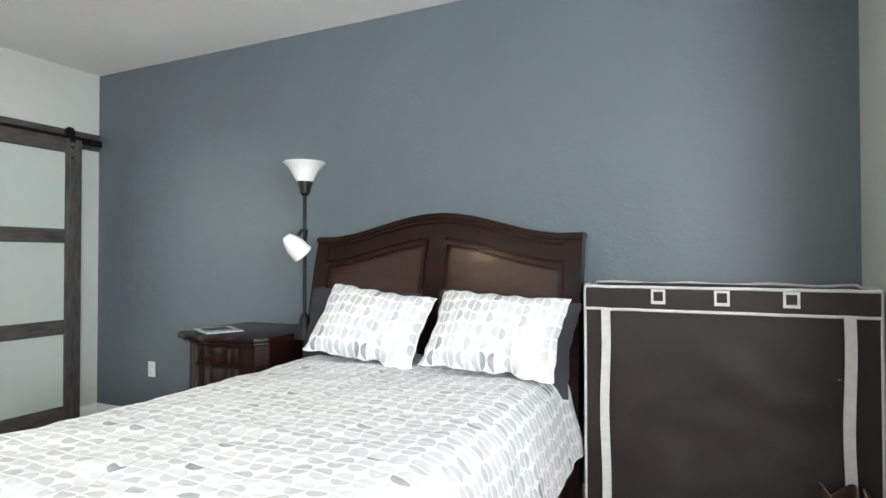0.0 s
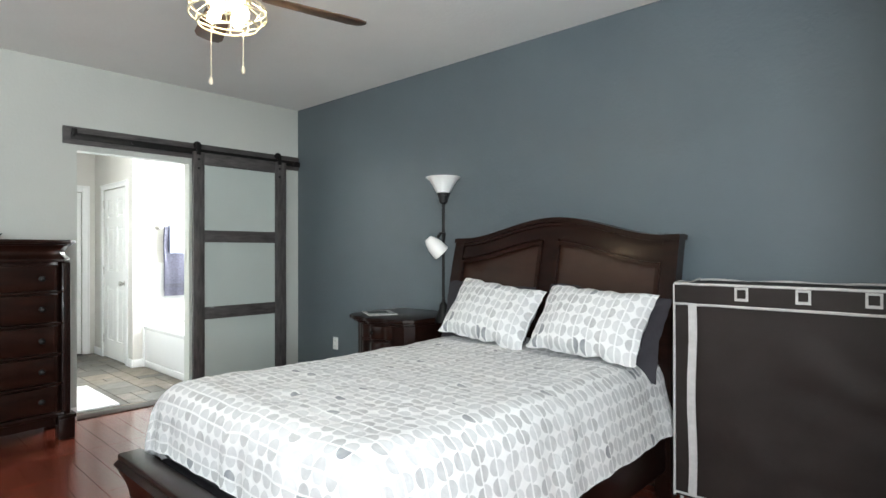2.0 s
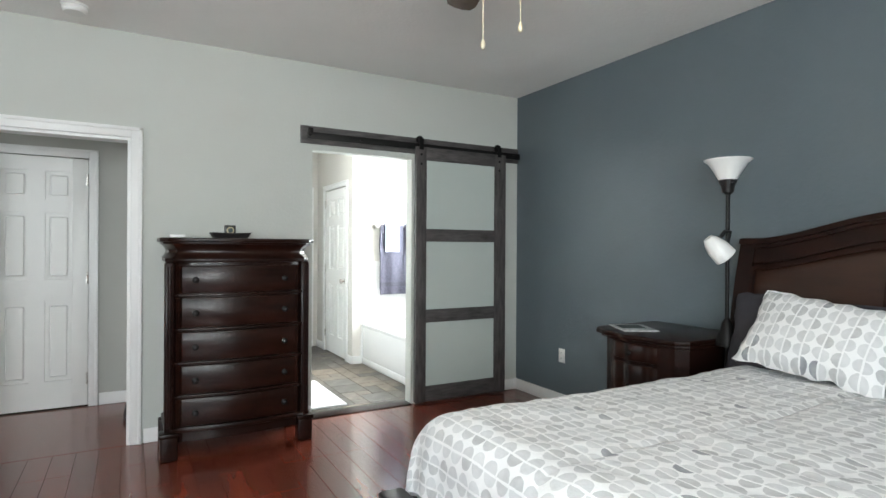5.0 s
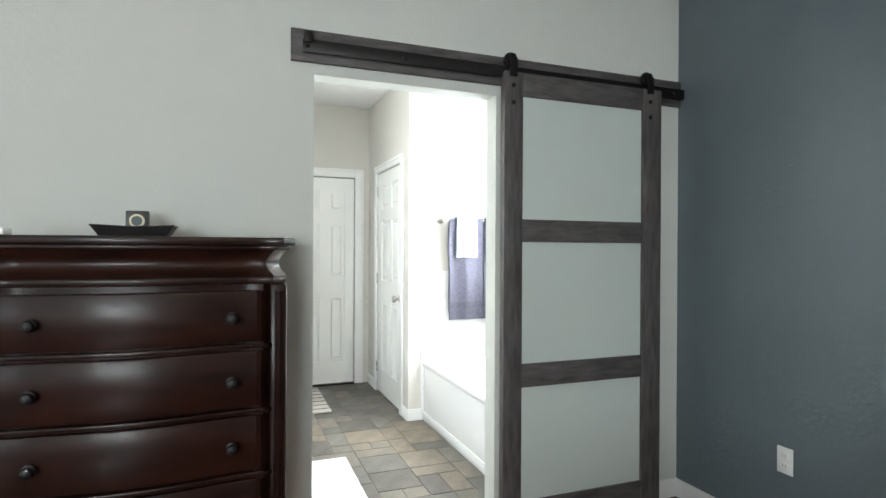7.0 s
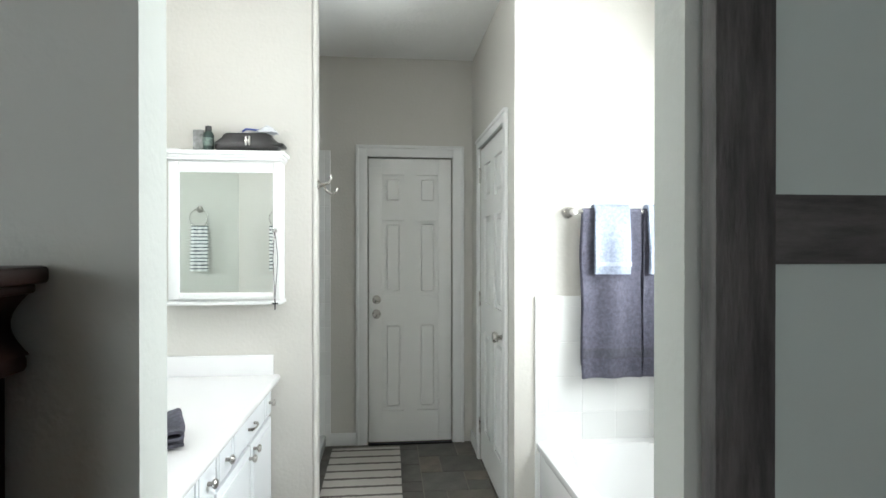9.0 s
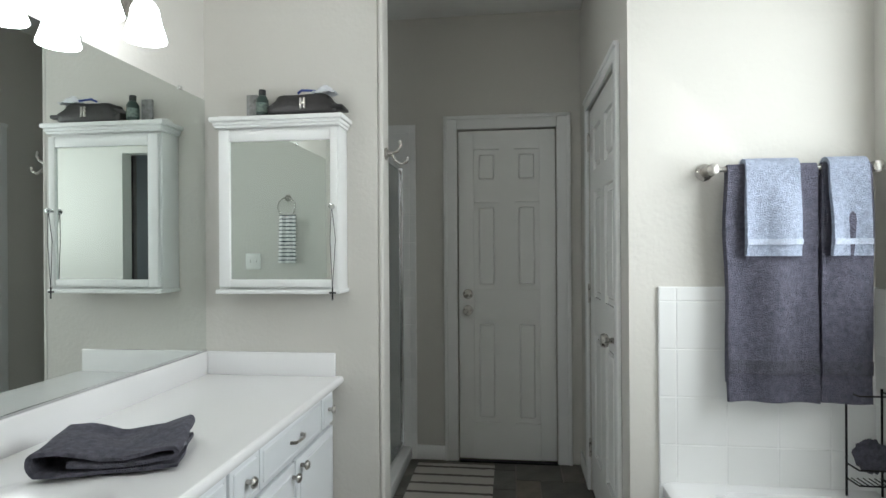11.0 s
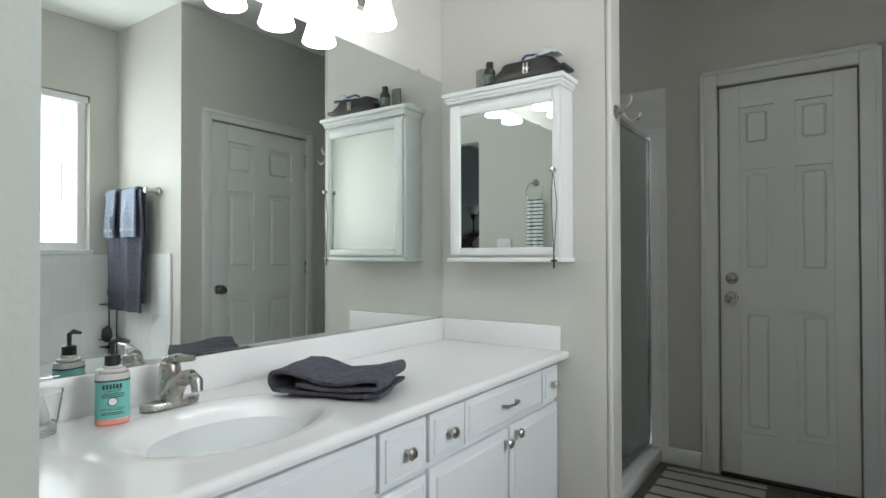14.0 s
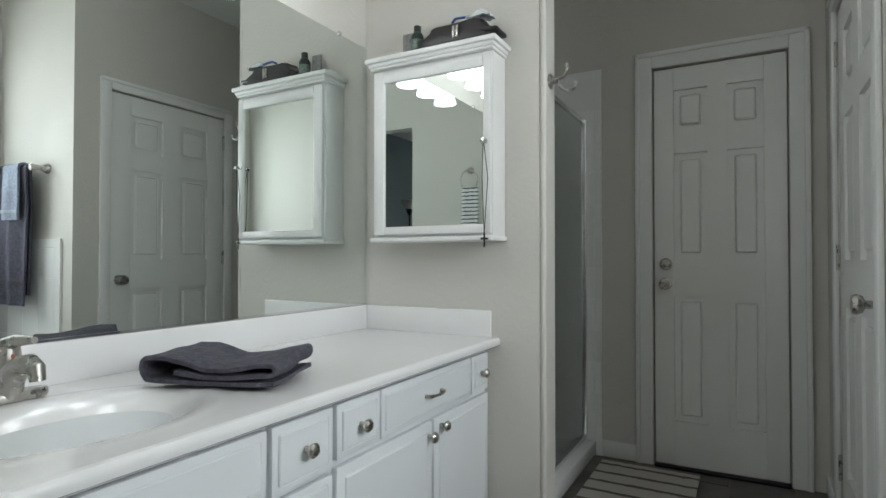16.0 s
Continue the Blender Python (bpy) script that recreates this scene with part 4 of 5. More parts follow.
part("frieze_drawer", frieze(), M_MAHOGH, dresser, "concave top drawer moulding")
part("cornice", prism(bowed(dy0 + 0.03, dy1 - 0.03, dxb, dxf - 0.03, 0.03), 1.225, 1.252, 0.008), M_MAHOG, dresser)
part("body", prism(bowed(dy0 + 0.06, dy1 - 0.06, dxb, dxf - 0.06, 0.03), 0.16, 1.228), M_MAHOG, dresser)
ztop = [1.215, 1.015, 0.80, 0.59, 0.385, 0.185]
for a, b in zip(ztop[1:], ztop):
    d = part("drawer_front", prism([p for p in bowed(dy0 + 0.095, dy1 - 0.095, -3.93, dxf - 0.045, 0.035, 0.02)], a + 0.016, b - 0.012, 0.007), M_MAHOGH, dresser)
    part("drawer_bead", prism(bowed(dy0 + 0.075, dy1 - 0.075, -3.93, dxf - 0.038, 0.035, 0.02), a - 0.004, a + 0.012, 0.004), M_MAHOG, dresser)
    for y in (1.2, 1.75):
        part("knob", lathe([(0.020, 0), (0.020, 0.004), (0.007, 0.008), (0.008, 0.016), (0.018, 0.022), (0.016, 0.03), (0.006, 0.034), (0, 0.034)], 16, m=pose(dxf - 0.034, y, (a + b) / 2, 0, 90, 0)), M_BLACK, d)
for y in (dy0 + 0.055, dy1 - 0.055):
    part("corner_pilaster", joined(box(dxf - 0.115, dxf - 0.058, y - 0.028, y + 0.028, 0.15, 1.226, 0.012), tube([(dxf - 0.06, y, 0.2), (dxf - 0.06, y, 1.2)], 0.013, 10)), M_MAHOG, dresser)
    part("foot", joined(box(dxf - 0.13, dxf - 0.035, y - 0.05, y + 0.05, 0.0, 0.16, 0.012), box(dxf - 0.14, dxf - 0.028, y - 0.056, y + 0.056, 0.145, 0.175, 0.008)), M_MAHOG, dresser)
    part("foot", box(dxb, dxb + 0.09, y - 0.045, y + 0.045, 0, 0.17, 0.01), M_MAHOG, dresser)
part("base_moulding", prism(bowed(dy0 + 0.03, dy1 - 0.03, dxb, dxf - 0.035, 0.035), 0.165, 0.195, 0.008), M_MAHOG, dresser)
part("apron", prism(bowed(dy0 + 0.1, dy1 - 0.1, -3.93, dxf - 0.06, 0.03, 0.02), 0.105, 0.168), M_MAHOG, dresser)

tray = thing("valet_tray", (-4.08, 1.44, 1.378), "dark leather valet tray with keepsakes on the chest", "tray")
part("tray_base", prism([(-4.15, 1.34), (-4.02, 1.34), (-4.02, 1.54), (-4.15, 1.54)], 1.379, 1.384), M_LEATHER, tray)
for (x0, y0), (x1, y1) in (((-4.15, 1.34), (-4.02, 1.34)), ((-4.02, 1.34), (-4.02, 1.54)), ((-4.02, 1.54), (-4.15, 1.54)), ((-4.15, 1.54), (-4.15, 1.34))):
    cx, cy = -4.085, 1.44
    part("tray_side", grid_surface(8, 2, lambda a, b: (x0 + (x1 - x0) * a + (x0 + (x1 - x0) * a - cx) * 0.28 * b, y0 + (y1 - y0) * a + (y0 + (y1 - y0) * a - cy) * 0.24 * b, 1.384 + 0.030 * b + 0.006 * b * abs(2 * a - 1)), 0.004), M_LEATHER, tray)
card = thing("emblem_box", (-4.10, 1.44, 1.384), "small black box with round gold emblem in the tray", "box")
part("case", box(-4.125, -4.085, 1.405, 1.475, 1.385, 1.47, 0.003), M_BLACKP, card)
part("emblem", lathe([(0.024, 0), (0.024, 0.002)], 24, m=pose(-4.0848, 1.44, 1.435, 0, 90, 0)), M_GOLD, card, "round gold emblem")
part("emblem_ring", lathe([(0.017, 0), (0.017, 0.002)], 24, m=pose(-4.0826, 1.44, 1.435, 0, 90, 0)), M_INK, card)
solid("sunglasses", joined(tube([(-4.05, 1.47 + 0.012 * math.cos(t) + 0.018, 1.405 + 0.012 * math.sin(t)) for t in np.linspace(0, 6.28, 14)], 0.0025, 6), tube([(-4.05, 1.50, 1.41), (-4.1, 1.53, 1.412)], 0.002, 6), tube([(-4.05, 1.46, 1.41), (-4.11, 1.45, 1.412)], 0.002, 6)), M_BLACKP, "thin dark spectacles lying in the tray", "glasses")
solid("white_box", box(-3.90, -3.83, 1.055, 1.14, 1.3785, 1.400, 0.004), M_WHITEP, "small white box on the chest of drawers", "box")

# ---- outlet on the blue wall, smoke alarm ----
ol = thing("wall_outlet", (-3.657, YB, 0.42), "white duplex outlet on the blue wall", "outlet")
part("plate", box(-3.695, -3.62, YB - 0.006, YB - 0.0005, 0.362, 0.478, 0.002), M_WHITEP, ol)
for z in (0.397, 0.443):
    s = part("socket", box(-3.674, -3.641, YB - 0.009, YB - 0.006, z - 0.014, z + 0.014, 0.001), M_WHITEP, ol)
    part("slot", joined(box(-3.665, -3.663, YB - 0.0095, YB - 0.009, z - 0.004, z + 0.008), box(-3.652, -3.65, YB - 0.0095, YB - 0.009, z - 0.004, z + 0.008)), M_INK, s)
solid("smoke_alarm", lathe([(0.055, H - 0.045), (0.066, H - 0.03), (0.066, H - 0.012), (0.072, H - 0.01), (0.072, H - 0.0005)], 28, (-3.99, 0.55, 0)), M_WHITEP, "round white smoke alarm on the ceiling", "smoke alarm")

# ---- ceiling fan ----
FX, FY = -1.66, 1.98
fan = thing("ceiling_fan", (FX, FY, H), "ceiling fan with walnut blades and caged light kit", "ceiling fan")
part("canopy", lathe([(0.02, H - 0.09), (0.06, H - 0.07), (0.075, H - 0.02), (0.075, H - 0.001)], 24, (FX, FY, 0)), M_CAGE, fan)
part("downrod", tube([(FX, FY, H - 0.13), (FX, FY, H - 0.02)], 0.013, 10), M_CAGE, fan)
part("motor", lathe([(0.05, 2.44), (0.10, 2.45), (0.13, 2.48), (0.13, 2.55), (0.10, 2.60), (0.03, 2.62)], 32, (FX, FY, 0)), M_CAGE, fan)
part("light_plate", lathe([(0.05, 2.38), (0.09, 2.385), (0.095, 2.41), (0.05, 2.44)], 28, (FX, FY, 0)), M_CAGE, fan)


def blade(ang):
    pts = [(0.16, -0.045), (0.22, -0.055), (0.45, -0.066), (0.60, -0.070), (0.645, -0.055), (0.66, -0.02), (0.66, 0.02), (0.645, 0.055), (0.60, 0.070), (0.45, 0.066), (0.22, 0.055), (0.16, 0.045)]
    return prism(pts, -0.004, 0.004, 0.002), pose(FX, FY, 2.445, 0, 0, ang) @ pose(0, 0, 0, 11, 0, 0)


for ang in (77, 163, 254, 346):
    bm, m = blade(ang)
    bl = part("blade", bm, M_BLADE, fan, m=m)
    part("blade_iron", box(0.09, 0.24, -0.018, 0.018, 0.005, 0.011, 0.002), M_CAGE, bl, m=m)
for k in range(4):
    a = k * math.pi / 2 + 0.5
    part("bulb", lathe([(0.0, -0.055), (0.018, -0.05), (0.028, -0.03), (0.026, -0.01), (0.013, 0.02), (0.012, 0.04)], 16, m=Matrix.Translation((FX + 0.06 * math.cos(a), FY + 0.06 * math.sin(a), 2.355)) @ pose(0, 0, 0, 30 * math.sin(a), -30 * math.cos(a), 0)), M_BULB, fan, "lit warm bulb")
cage = [(0.10, 2.40), (0.155, 2.37), (0.16, 2.33), (0.125, 2.29), (0.07, 2.272)]
for r, z in ((0.16, 2.365), (0.162, 2.33), (0.125, 2.29), (0.07, 2.272)):
    part("cage_ring", tube([(FX + r * math.cos(t), FY + r * math.sin(t), z) for t in np.linspace(0, 2 * math.pi, 37)], 0.0035, 6), M_CAGE, fan)
for k in range(12):
    a = k * math.pi / 6
    part("cage_wire", tube([(FX + r * math.cos(a), FY + r * math.sin(a), z) for r, z in cage], 0.0025, 6), M_CAGE, fan)
for (px, py, pz) in ((FX - 0.035, FY - 0.06, 2.05), (FX + 0.03, FY + 0.055, 2.11)):
    ch = part("pull_chain", tube([(px, py, 2.38), (px, py, pz)], 0.0022, 6), M_CAGE, fan)
    part("pull_knob", lathe([(0.0, pz - 0.03), (0.007, pz - 0.025), (0.009, pz - 0.01), (0.004, pz + 0.005)], 12, (px, py, 0)), M_CAGE, ch)

# red curtain by the east window
solid("curtain", grid_surface(60, 8, lambda a, b: (0.70 + 0.45 * a, 2.80 + 0.025 * math.sin(a * 32), 0.03 + 2.42 * b), 0.004), M_CURT, "dark red curtain hanging beside the window", "curtain")
solid("curtain_rod", tube([(0.70, 2.80, 2.46), (1.59, 2.80, 2.46)], 0.012, 10), M_BLACK, "black metal curtain rod on the wall", "curtain rod")


def boot(x, y, turn):
    m = pose(x, y, 0, 0, 0, turn)
    b = thing("boot", (x, y, 0), "tall brown leather boot standing before the fabric wardrobe", "boot", "pair of boots")

    def shaft(a, c):
        t = 2 * math.pi * a
        top = 0.42 + 0.035 * math.cos(2 * t)
        r = 0.050 + 0.014 * c
        return m @ Vector((r * 0.85 * math.cos(t), r * 1.15 * math.sin(t), 0.09 + (top - 0.09) * c))
    part("shaft", grid_surface(32, 14, shaft, 0.004), M_BOOT, b)
    part("top_piping", tube([shaft(i / 32, 1.0) for i in range(33)], 0.0035, 6), M_BOOTP, b, "tan top piping")
    part("foot", tube([m @ Vector(p) for p in ((0, 0.05, 0.07), (0, 0.0, 0.075), (0, -0.07, 0.06), (0, -0.15, 0.045), (0, -0.20, 0.035))], [0.045, 0.055, 0.044, 0.04, 0.02], 16), M_BOOT, b)
    part("sole", prism([(0.04 * math.sin(t) * (1.0 - 0.15 * math.cos(t)), -0.075 + 0.14 * math.cos(t)) for t in np.linspace(0, 2 * math.pi, 25)[:-1]], 0.012, 0.022), M_BLACK, b, m=m)
    part("heel", box(-0.03, 0.03, 0.0, 0.06, 0.0, 0.03, 0.004), M_BLACK, b, m=m)


boot(0.565, 3.50, 12)
boot(0.69, 3.47, -10)

shoe = thing("shoe", (-5.03, 0.84, 0), "black slip-on shoe on the hall floor", "shoe")
part("upper", tube([(-5.16, 0.86, 0.045), (-5.10, 0.855, 0.055), (-5.03, 0.845, 0.05), (-4.95, 0.835, 0.036), (-4.90, 0.83, 0.028)], [0.03, 0.042, 0.038, 0.034, 0.014], 14), M_LEATHER, shoe)
part("sole", prism([(-5.03 + 0.14 * math.cos(t), 0.845 - 0.014 * math.cos(t) + 0.042 * math.sin(t)) for t in np.linspace(0, 2 * math.pi, 25)[:-1]], 0.001, 0.014), M_BLACKP, shoe)

# ---- vanity ----
ZC = 0.752
VF = 1.845
van = thing("vanity_cabinet", (-5.38, 1.55, 0), "white painted vanity cabinet with raised-panel fronts", "vanity")
part("carcass", joined(box(XP + 0.001, XB - 0.001, YM + 0.002, VF - 0.022, 0.09, ZC - 0.036), box(XP + 0.001, XB - 0.001, YM + 0.002, VF - 0.09, 0, 0.09)), M_CAB, van)


def front(x0, x1, z0, z1, knob=None, pull=False):
    """Raised-panel front facing +y."""
    e = 0.03 if z1 - z0 > 0.2 else 0.018
    f = part("drawer_front" if z1 - z0 < 0.2 else "cabinet_door", joined(box(x0, x1, VF - 0.02, VF - 0.002, z0, z1, 0.004), box(x0 + e, x1 - e, VF - 0.004, VF + 0.002, z0 + e, z1 - e, 0.0045, 1)), M_CAB, van)
    if knob:
        kx, kz = knob
        part("knob", lathe([(0.008, 0), (0.007, 0.014), (0.016, 0.02), (0.0175, 0.026), (0.012, 0.032), (0, 0.034)], 18, m=pose(kx, VF + 0.001, kz, -90)), M_NICKEL, f, "brushed nickel knob")
    if pull:
        cx, cz = (x0 + x1) / 2, (z0 + z1) / 2
        part("pull", tube([(cx - 0.048, VF, cz), (cx - 0.045, VF + 0.018, cz), (cx - 0.02, VF + 0.027, cz), (cx + 0.02, VF + 0.027, cz), (cx + 0.045, VF + 0.018, cz), (cx + 0.048, VF, cz)], [0.007, 0.006, 0.0045, 0.0045, 0.006, 0.007], 8), M_NICKEL, f, "brushed nickel bow pull")
    return f


TZ, BZ = 0.697, 0.56
front(-5.205, -4.50, BZ, TZ)
front(-5.415, -5.218, BZ - 0.014, TZ, (-5.317, 0.625))
front(-5.612, -5.43, BZ, TZ, (-5.52, 0.628))
front(-6.175, -5.617, BZ, TZ, pull=True)
front(-6.325, -6.185, BZ, TZ, (-6.255, 0.63))
front(-5.415, -5.218, 0.36, 0.535, (-5.317, 0.45))
front(-5.415, -5.218, 0.13, 0.345, (-5.317, 0.25))
front(-5.895, -5.43, 0.13, 0.543, (-5.865, 0.50))
front(-6.325, -5.91, 0.13, 0.543, (-5.945, 0.515))
front(-4.845, -4.50, 0.13, 0.543, (-4.81, 0.50))
front(-5.205, -4.86, 0.13, 0.543, (-4.895, 0.50))

# worktop with the basin moulded in
SX, SY, SA, SB = -4.955, 1.595, 0.235, 0.175
cx0, cx1, cy0, cy1 = XP + 0.001, XB - 0.001, YM + 0.001, 1.888


def basin_fall(x, y):
    d = math.hypot((x - SX) / SA, (y - SY) / SB)
    if d < 1.08:
        return -0.105 * (1 - (d / 1.08) ** 2) ** 1.4
    if d < 1.32:
        return 0.0016 * math.sin(math.pi * (d - 1.08) / 0.24) ** 2
    return 0.0


def worktop():
    nx, ny = 190, 70
    bm = grid_surface(nx, ny, lambda a, b: (cx0 + (cx1 - cx0) * a, cy0 + (cy1 - 0.014 - cy0) * b, ZC + basin_fall(cx0 + (cx1 - cx0) * a, cy0 + (cy1 - 0.014 - cy0) * b)))
    lip = []
    prof = [(cy1 - 0.014, ZC), (cy1 - 0.006, ZC - 0.002), (cy1 - 0.001, ZC - 0.009), (cy1, ZC - 0.018), (cy1 - 0.003, ZC - 0.028), (cy1 - 0.012, ZC - 0.034), (cy1 - 0.06, ZC - 0.034)]
    b2 = bmesh.new()
    a = [b2.verts.new((cx0, y, z)) for y, z in prof]
    c = [b2.verts.new((cx1, y, z)) for y, z in prof]
    for i in range(len(prof) - 1):
        b2.faces.new((a[i], c[i], c[i + 1], a[i + 1]))
    bmesh.ops.recalc_face_normals(b2, faces=b2.faces)
    return joined(bm, b2)


wt = thing("vanity_worktop", (-5.38, 1.55, ZC), "glossy white cultured marble worktop with oval basin", "worktop")
part("slab", worktop(), M_COUNTER, wt)
part("backsplash", box(cx0, cx1, YM + 0.001, YM + 0.021, ZC - 0.001, 0.855, 0.005), M_COUNTER, wt)
part("side_splash", box(XP + 0.001, XP + 0.02, YM + 0.021, 1.855, ZC - 0.001, 0.855, 0.005), M_COUNTER, wt)
part("drain", lathe([(0.028, 0), (0.028, 0.003), (0.018, 0.005), (0, 0.005)], 20, (SX, SY, ZC - 0.106)), M_CHROME, wt)

# faucet
FXC, FYC = -4.945, 1.352
fa = thing("faucet", (FXC, FYC, ZC), "brushed nickel single-lever basin faucet", "faucet")
part("base_plate", prism([(FXC + 0.08 * math.cos(t), FYC + 0.028 * math.sin(t)) for t in np.linspace(0, 2 * math.pi, 29)[:-1]], ZC + 0.001, ZC + 0.022, 0.006), M_NICKEL, fa)
part("spout", tube([(FXC, FYC, ZC + 0.015), (FXC, FYC + 0.01, ZC + 0.045), (FXC, FYC + 0.05, ZC + 0.08), (FXC, FYC + 0.095, ZC + 0.092), (FXC, FYC + 0.122, ZC + 0.083), (FXC, FYC + 0.126, ZC + 0.058)], [0.03, 0.028, 0.022, 0.018, 0.016, 0.014], 16), M_NICKEL, fa)
part("body", lathe([(0.031, 0.018), (0.029, 0.06), (0.027, 0.10), (0.024, 0.118), (0.012, 0.126)], 20, (FXC, FYC - 0.002, ZC)), M_NICKEL, fa)
lv = part("lever", tube([(FXC, FYC - 0.012, ZC + 0.115), (FXC - 0.004, FYC + 0.03, ZC + 0.132), (FXC - 0.008, FYC + 0.095, ZC + 0.137)], [0.02, 0.013, 0.007], 12), M_NICKEL, fa)
part("temperature_mark", lathe([(0.004, 0), (0.003, 0.002)], 10, m=pose(FXC, FYC + 0.026, ZC + 0.10, -90)), M_PINK, fa)

# hand soap
hx, hy = -4.792, 1.372
soap = thing("soap_bottle", (hx, hy, ZC), "pump bottle of coral hand soap with teal label", "soap bottle")
sq = lambda r, k=0.75: [(r * math.copysign(abs(math.cos(t)) ** k, math.cos(t)), 0.8 * r * math.copysign(abs(math.sin(t)) ** k, math.sin(t))) for t in np.linspace(0, 2 * math.pi, 33)[:-1]]
ms = pose(hx, hy, ZC + 0.001, 0, 0, 157)
part("bottle", prism(sq(0.036), 0.0, 0.014, 0.004), M_PINK, soap, "coral soap showing below the label", m=ms)
part("bottle_body", joined(prism(sq(0.0358), 0.014, 0.12), prism(sq(0.030), 0.12, 0.130, 0.005), prism(sq(0.020), 0.13, 0.138, 0.003)), M_SOAPB, soap, m=ms)
part("label", prism(sq(0.0366), 0.016, 0.106), M_TEAL, soap, "teal label", m=ms)
part("label_band", prism(sq(0.0369), 0.102, 0.106), M_INK, soap, m=ms)
part("pump_collar", lathe([(0.017, 0.137), (0.017, 0.16), (0.008, 0.163)], 18, m=ms), M_BLACKP, soap)
part("pump", tube([(0, 0, 0.16), (0, 0, 0.192), (0.012, 0, 0.197), (0.036, 0, 0.19)], [0.005, 0.006, 0.007, 0.004], 8), M_BLACKP, soap, m=ms)
ff = -0.0298


def words(txt, size, x, z, parent, mtx, material=None):
    cu = bpy.data.curves.new("words", "FONT")
    cu.body, cu.size, cu.align_x, cu.extrude = txt, size, "CENTER", 0.0002
    ob = new("lettering", cu)
    dg = bpy.context.evaluated_depsgraph_get()
    me = bpy.data.meshes.new_from_object(ob.evaluated_get(dg))
    bpy.data.objects.remove(ob)
    bm = bmesh.new()
    bm.from_mesh(me)
    bpy.data.meshes.remove(me)
    moved(bm, mtx @ Matrix.Translation((x, 0, z)) @ pose(0, 0, 0, 90))
    return part("lettering", bm, material or M_INK, parent)


mface = pose(hx, hy, ZC + 0.001, 0, 0, 157) @ Matrix.Translation((0, -0.0303, 0))
words("HAND SOAP", 0.0085, 0, 0.036, soap, mface)
words("CLEAN DAY", 0.006, 0, 0.079, soap, mface)
part("brand_bar", joined(*[box(-0.021 + 0.007 * k, -0.0165 + 0.007 * k, -0.0006, 0, 0.086, 0.097) for k in range(6)]), M_INK, soap, m=mface)
part("print_line", joined(*[box(-0.023, 0.023, -0.0005, 0, z, z + 0.0016) for z in (0.066, 0.070, 0.074, 0.026, 0.030)]), M_INK, soap, m=mface)
part("seal", lathe([(0.009, 0), (0.009, 0.0008)], 20, m=mface @ Matrix.Translation((0, 0, 0.056)) @ pose(0, 0, 0, 90)), M_WHITEP, soap)
part("seal_ring", tube([mface @ Vector((0.0095 * math.cos(t), -0.0008, 0.056 + 0.0095 * math.sin(t))) for t in np.linspace(0, 2 * math.pi, 21)], 0.001, 5), M_INK, soap)

# tumbler with a toothpaste tube
gx, gy = -4.655, 1.33
cup = thing("glass_tumbler", (gx, gy, ZC), "clear glass tumbler with heavy base", "tumbler")
part("glass", lathe([(0.034, 0.0), (0.036, 0.02), (0.047, 0.095), (0.045, 0.095), (0.034, 0.025), (0.0, 0.022)], 28, (gx, gy, ZC + 0.001)), M_GLASS, cup)
tp = thing("toothpaste_tube", (gx, gy, ZC + 0.03), "white toothpaste tube leaning in the tumbler", "toothpaste")
part("tube_body", tube([(gx - 0.012, gy + 0.002, ZC + 0.027), (gx + 0.004, gy, ZC + 0.07), (gx + 0.03, gy - 0.002, ZC + 0.15)], [0.012, 0.017, 0.014], 12), M_WHITEP, tp)
solid("black_cup", lathe([(0.036, 0), (0.037, 0.006), (0.036, 0.11), (0.033, 0.11), (0.032, 0.01), (0, 0.01)], 24, (-4.565, 1.40, ZC + 0.001)), M_BLACKP, "black cup on the vanity worktop", "cup")


def folded_towel(name, w, d, m, material, label):
    """One cloth folded over itself twice, its turns open at the +x end."""
    t = thing(name, m.translation, label, "towel")
    h = w / 2
    path = [(h - 0.012, 0.008), (0.0, 0.008), (-h + 0.03, 0.009)]
    path += [(-h + 0.022 - 0.022 * math.cos(k), 0.034 + 0.026 * math.sin(k)) for k in (-1.2, -0.6, 0.0, 0.6, 1.2)]
    path += [(-h * 0.6, 0.062), (0.0, 0.058), (h - 0.05, 0.056)]
    path += [(h - 0.026 + 0.022 * math.cos(k), 0.040 + 0.016 * math.sin(k)) for k in (1.1, 0.5, -0.1, -0.7, -1.3)]
    path += [(h - 0.08, 0.025), (0.0, 0.026), (-h * 0.5, 0.027)]
    lens = [0.0]
    for (x0, z0), (x1, z1) in zip(path, path[1:]):
        lens.append(lens[-1] + math.hypot(x1 - x0, z1 - z0))

    def fn(a, b):
        q = a * lens[-1]
        k = max(i for i in range(len(lens) - 1) if lens[i] <= q + 1e-9)
        f = (q - lens[k]) / (lens[k + 1] - lens[k])
        px = path[k][0] + (path[k + 1][0] - path[k][0]) * f
        pz = path[k][1] + (path[k + 1][1] - path[k][1]) * f
        lift = pz / 0.062
        py = (b - 0.5) * d * (1 - 0.05 * lift) + 0.010 * noise.noise(Vector((a * 9, b * 2, 4)))
        pz += lift * (0.014 * noise.noise(Vector((px * 9, py * 9, 2))) + 0.016 * max(0.0, -px / h) - 0.016 * max(0.0, 1 - abs(px / h + 0.1) * 2)) + lift * 0.018 * max(0.0, (px / h - 0.5) * 2) * (0.4 + b)
        px += 0.010 * noise.noise(Vector((py * 10, pz * 8, 1)))
        return m @ Vector((px, py, pz))
    part("cloth", grid_surface(110, 30, fn, 0.010), material, t)
    return t


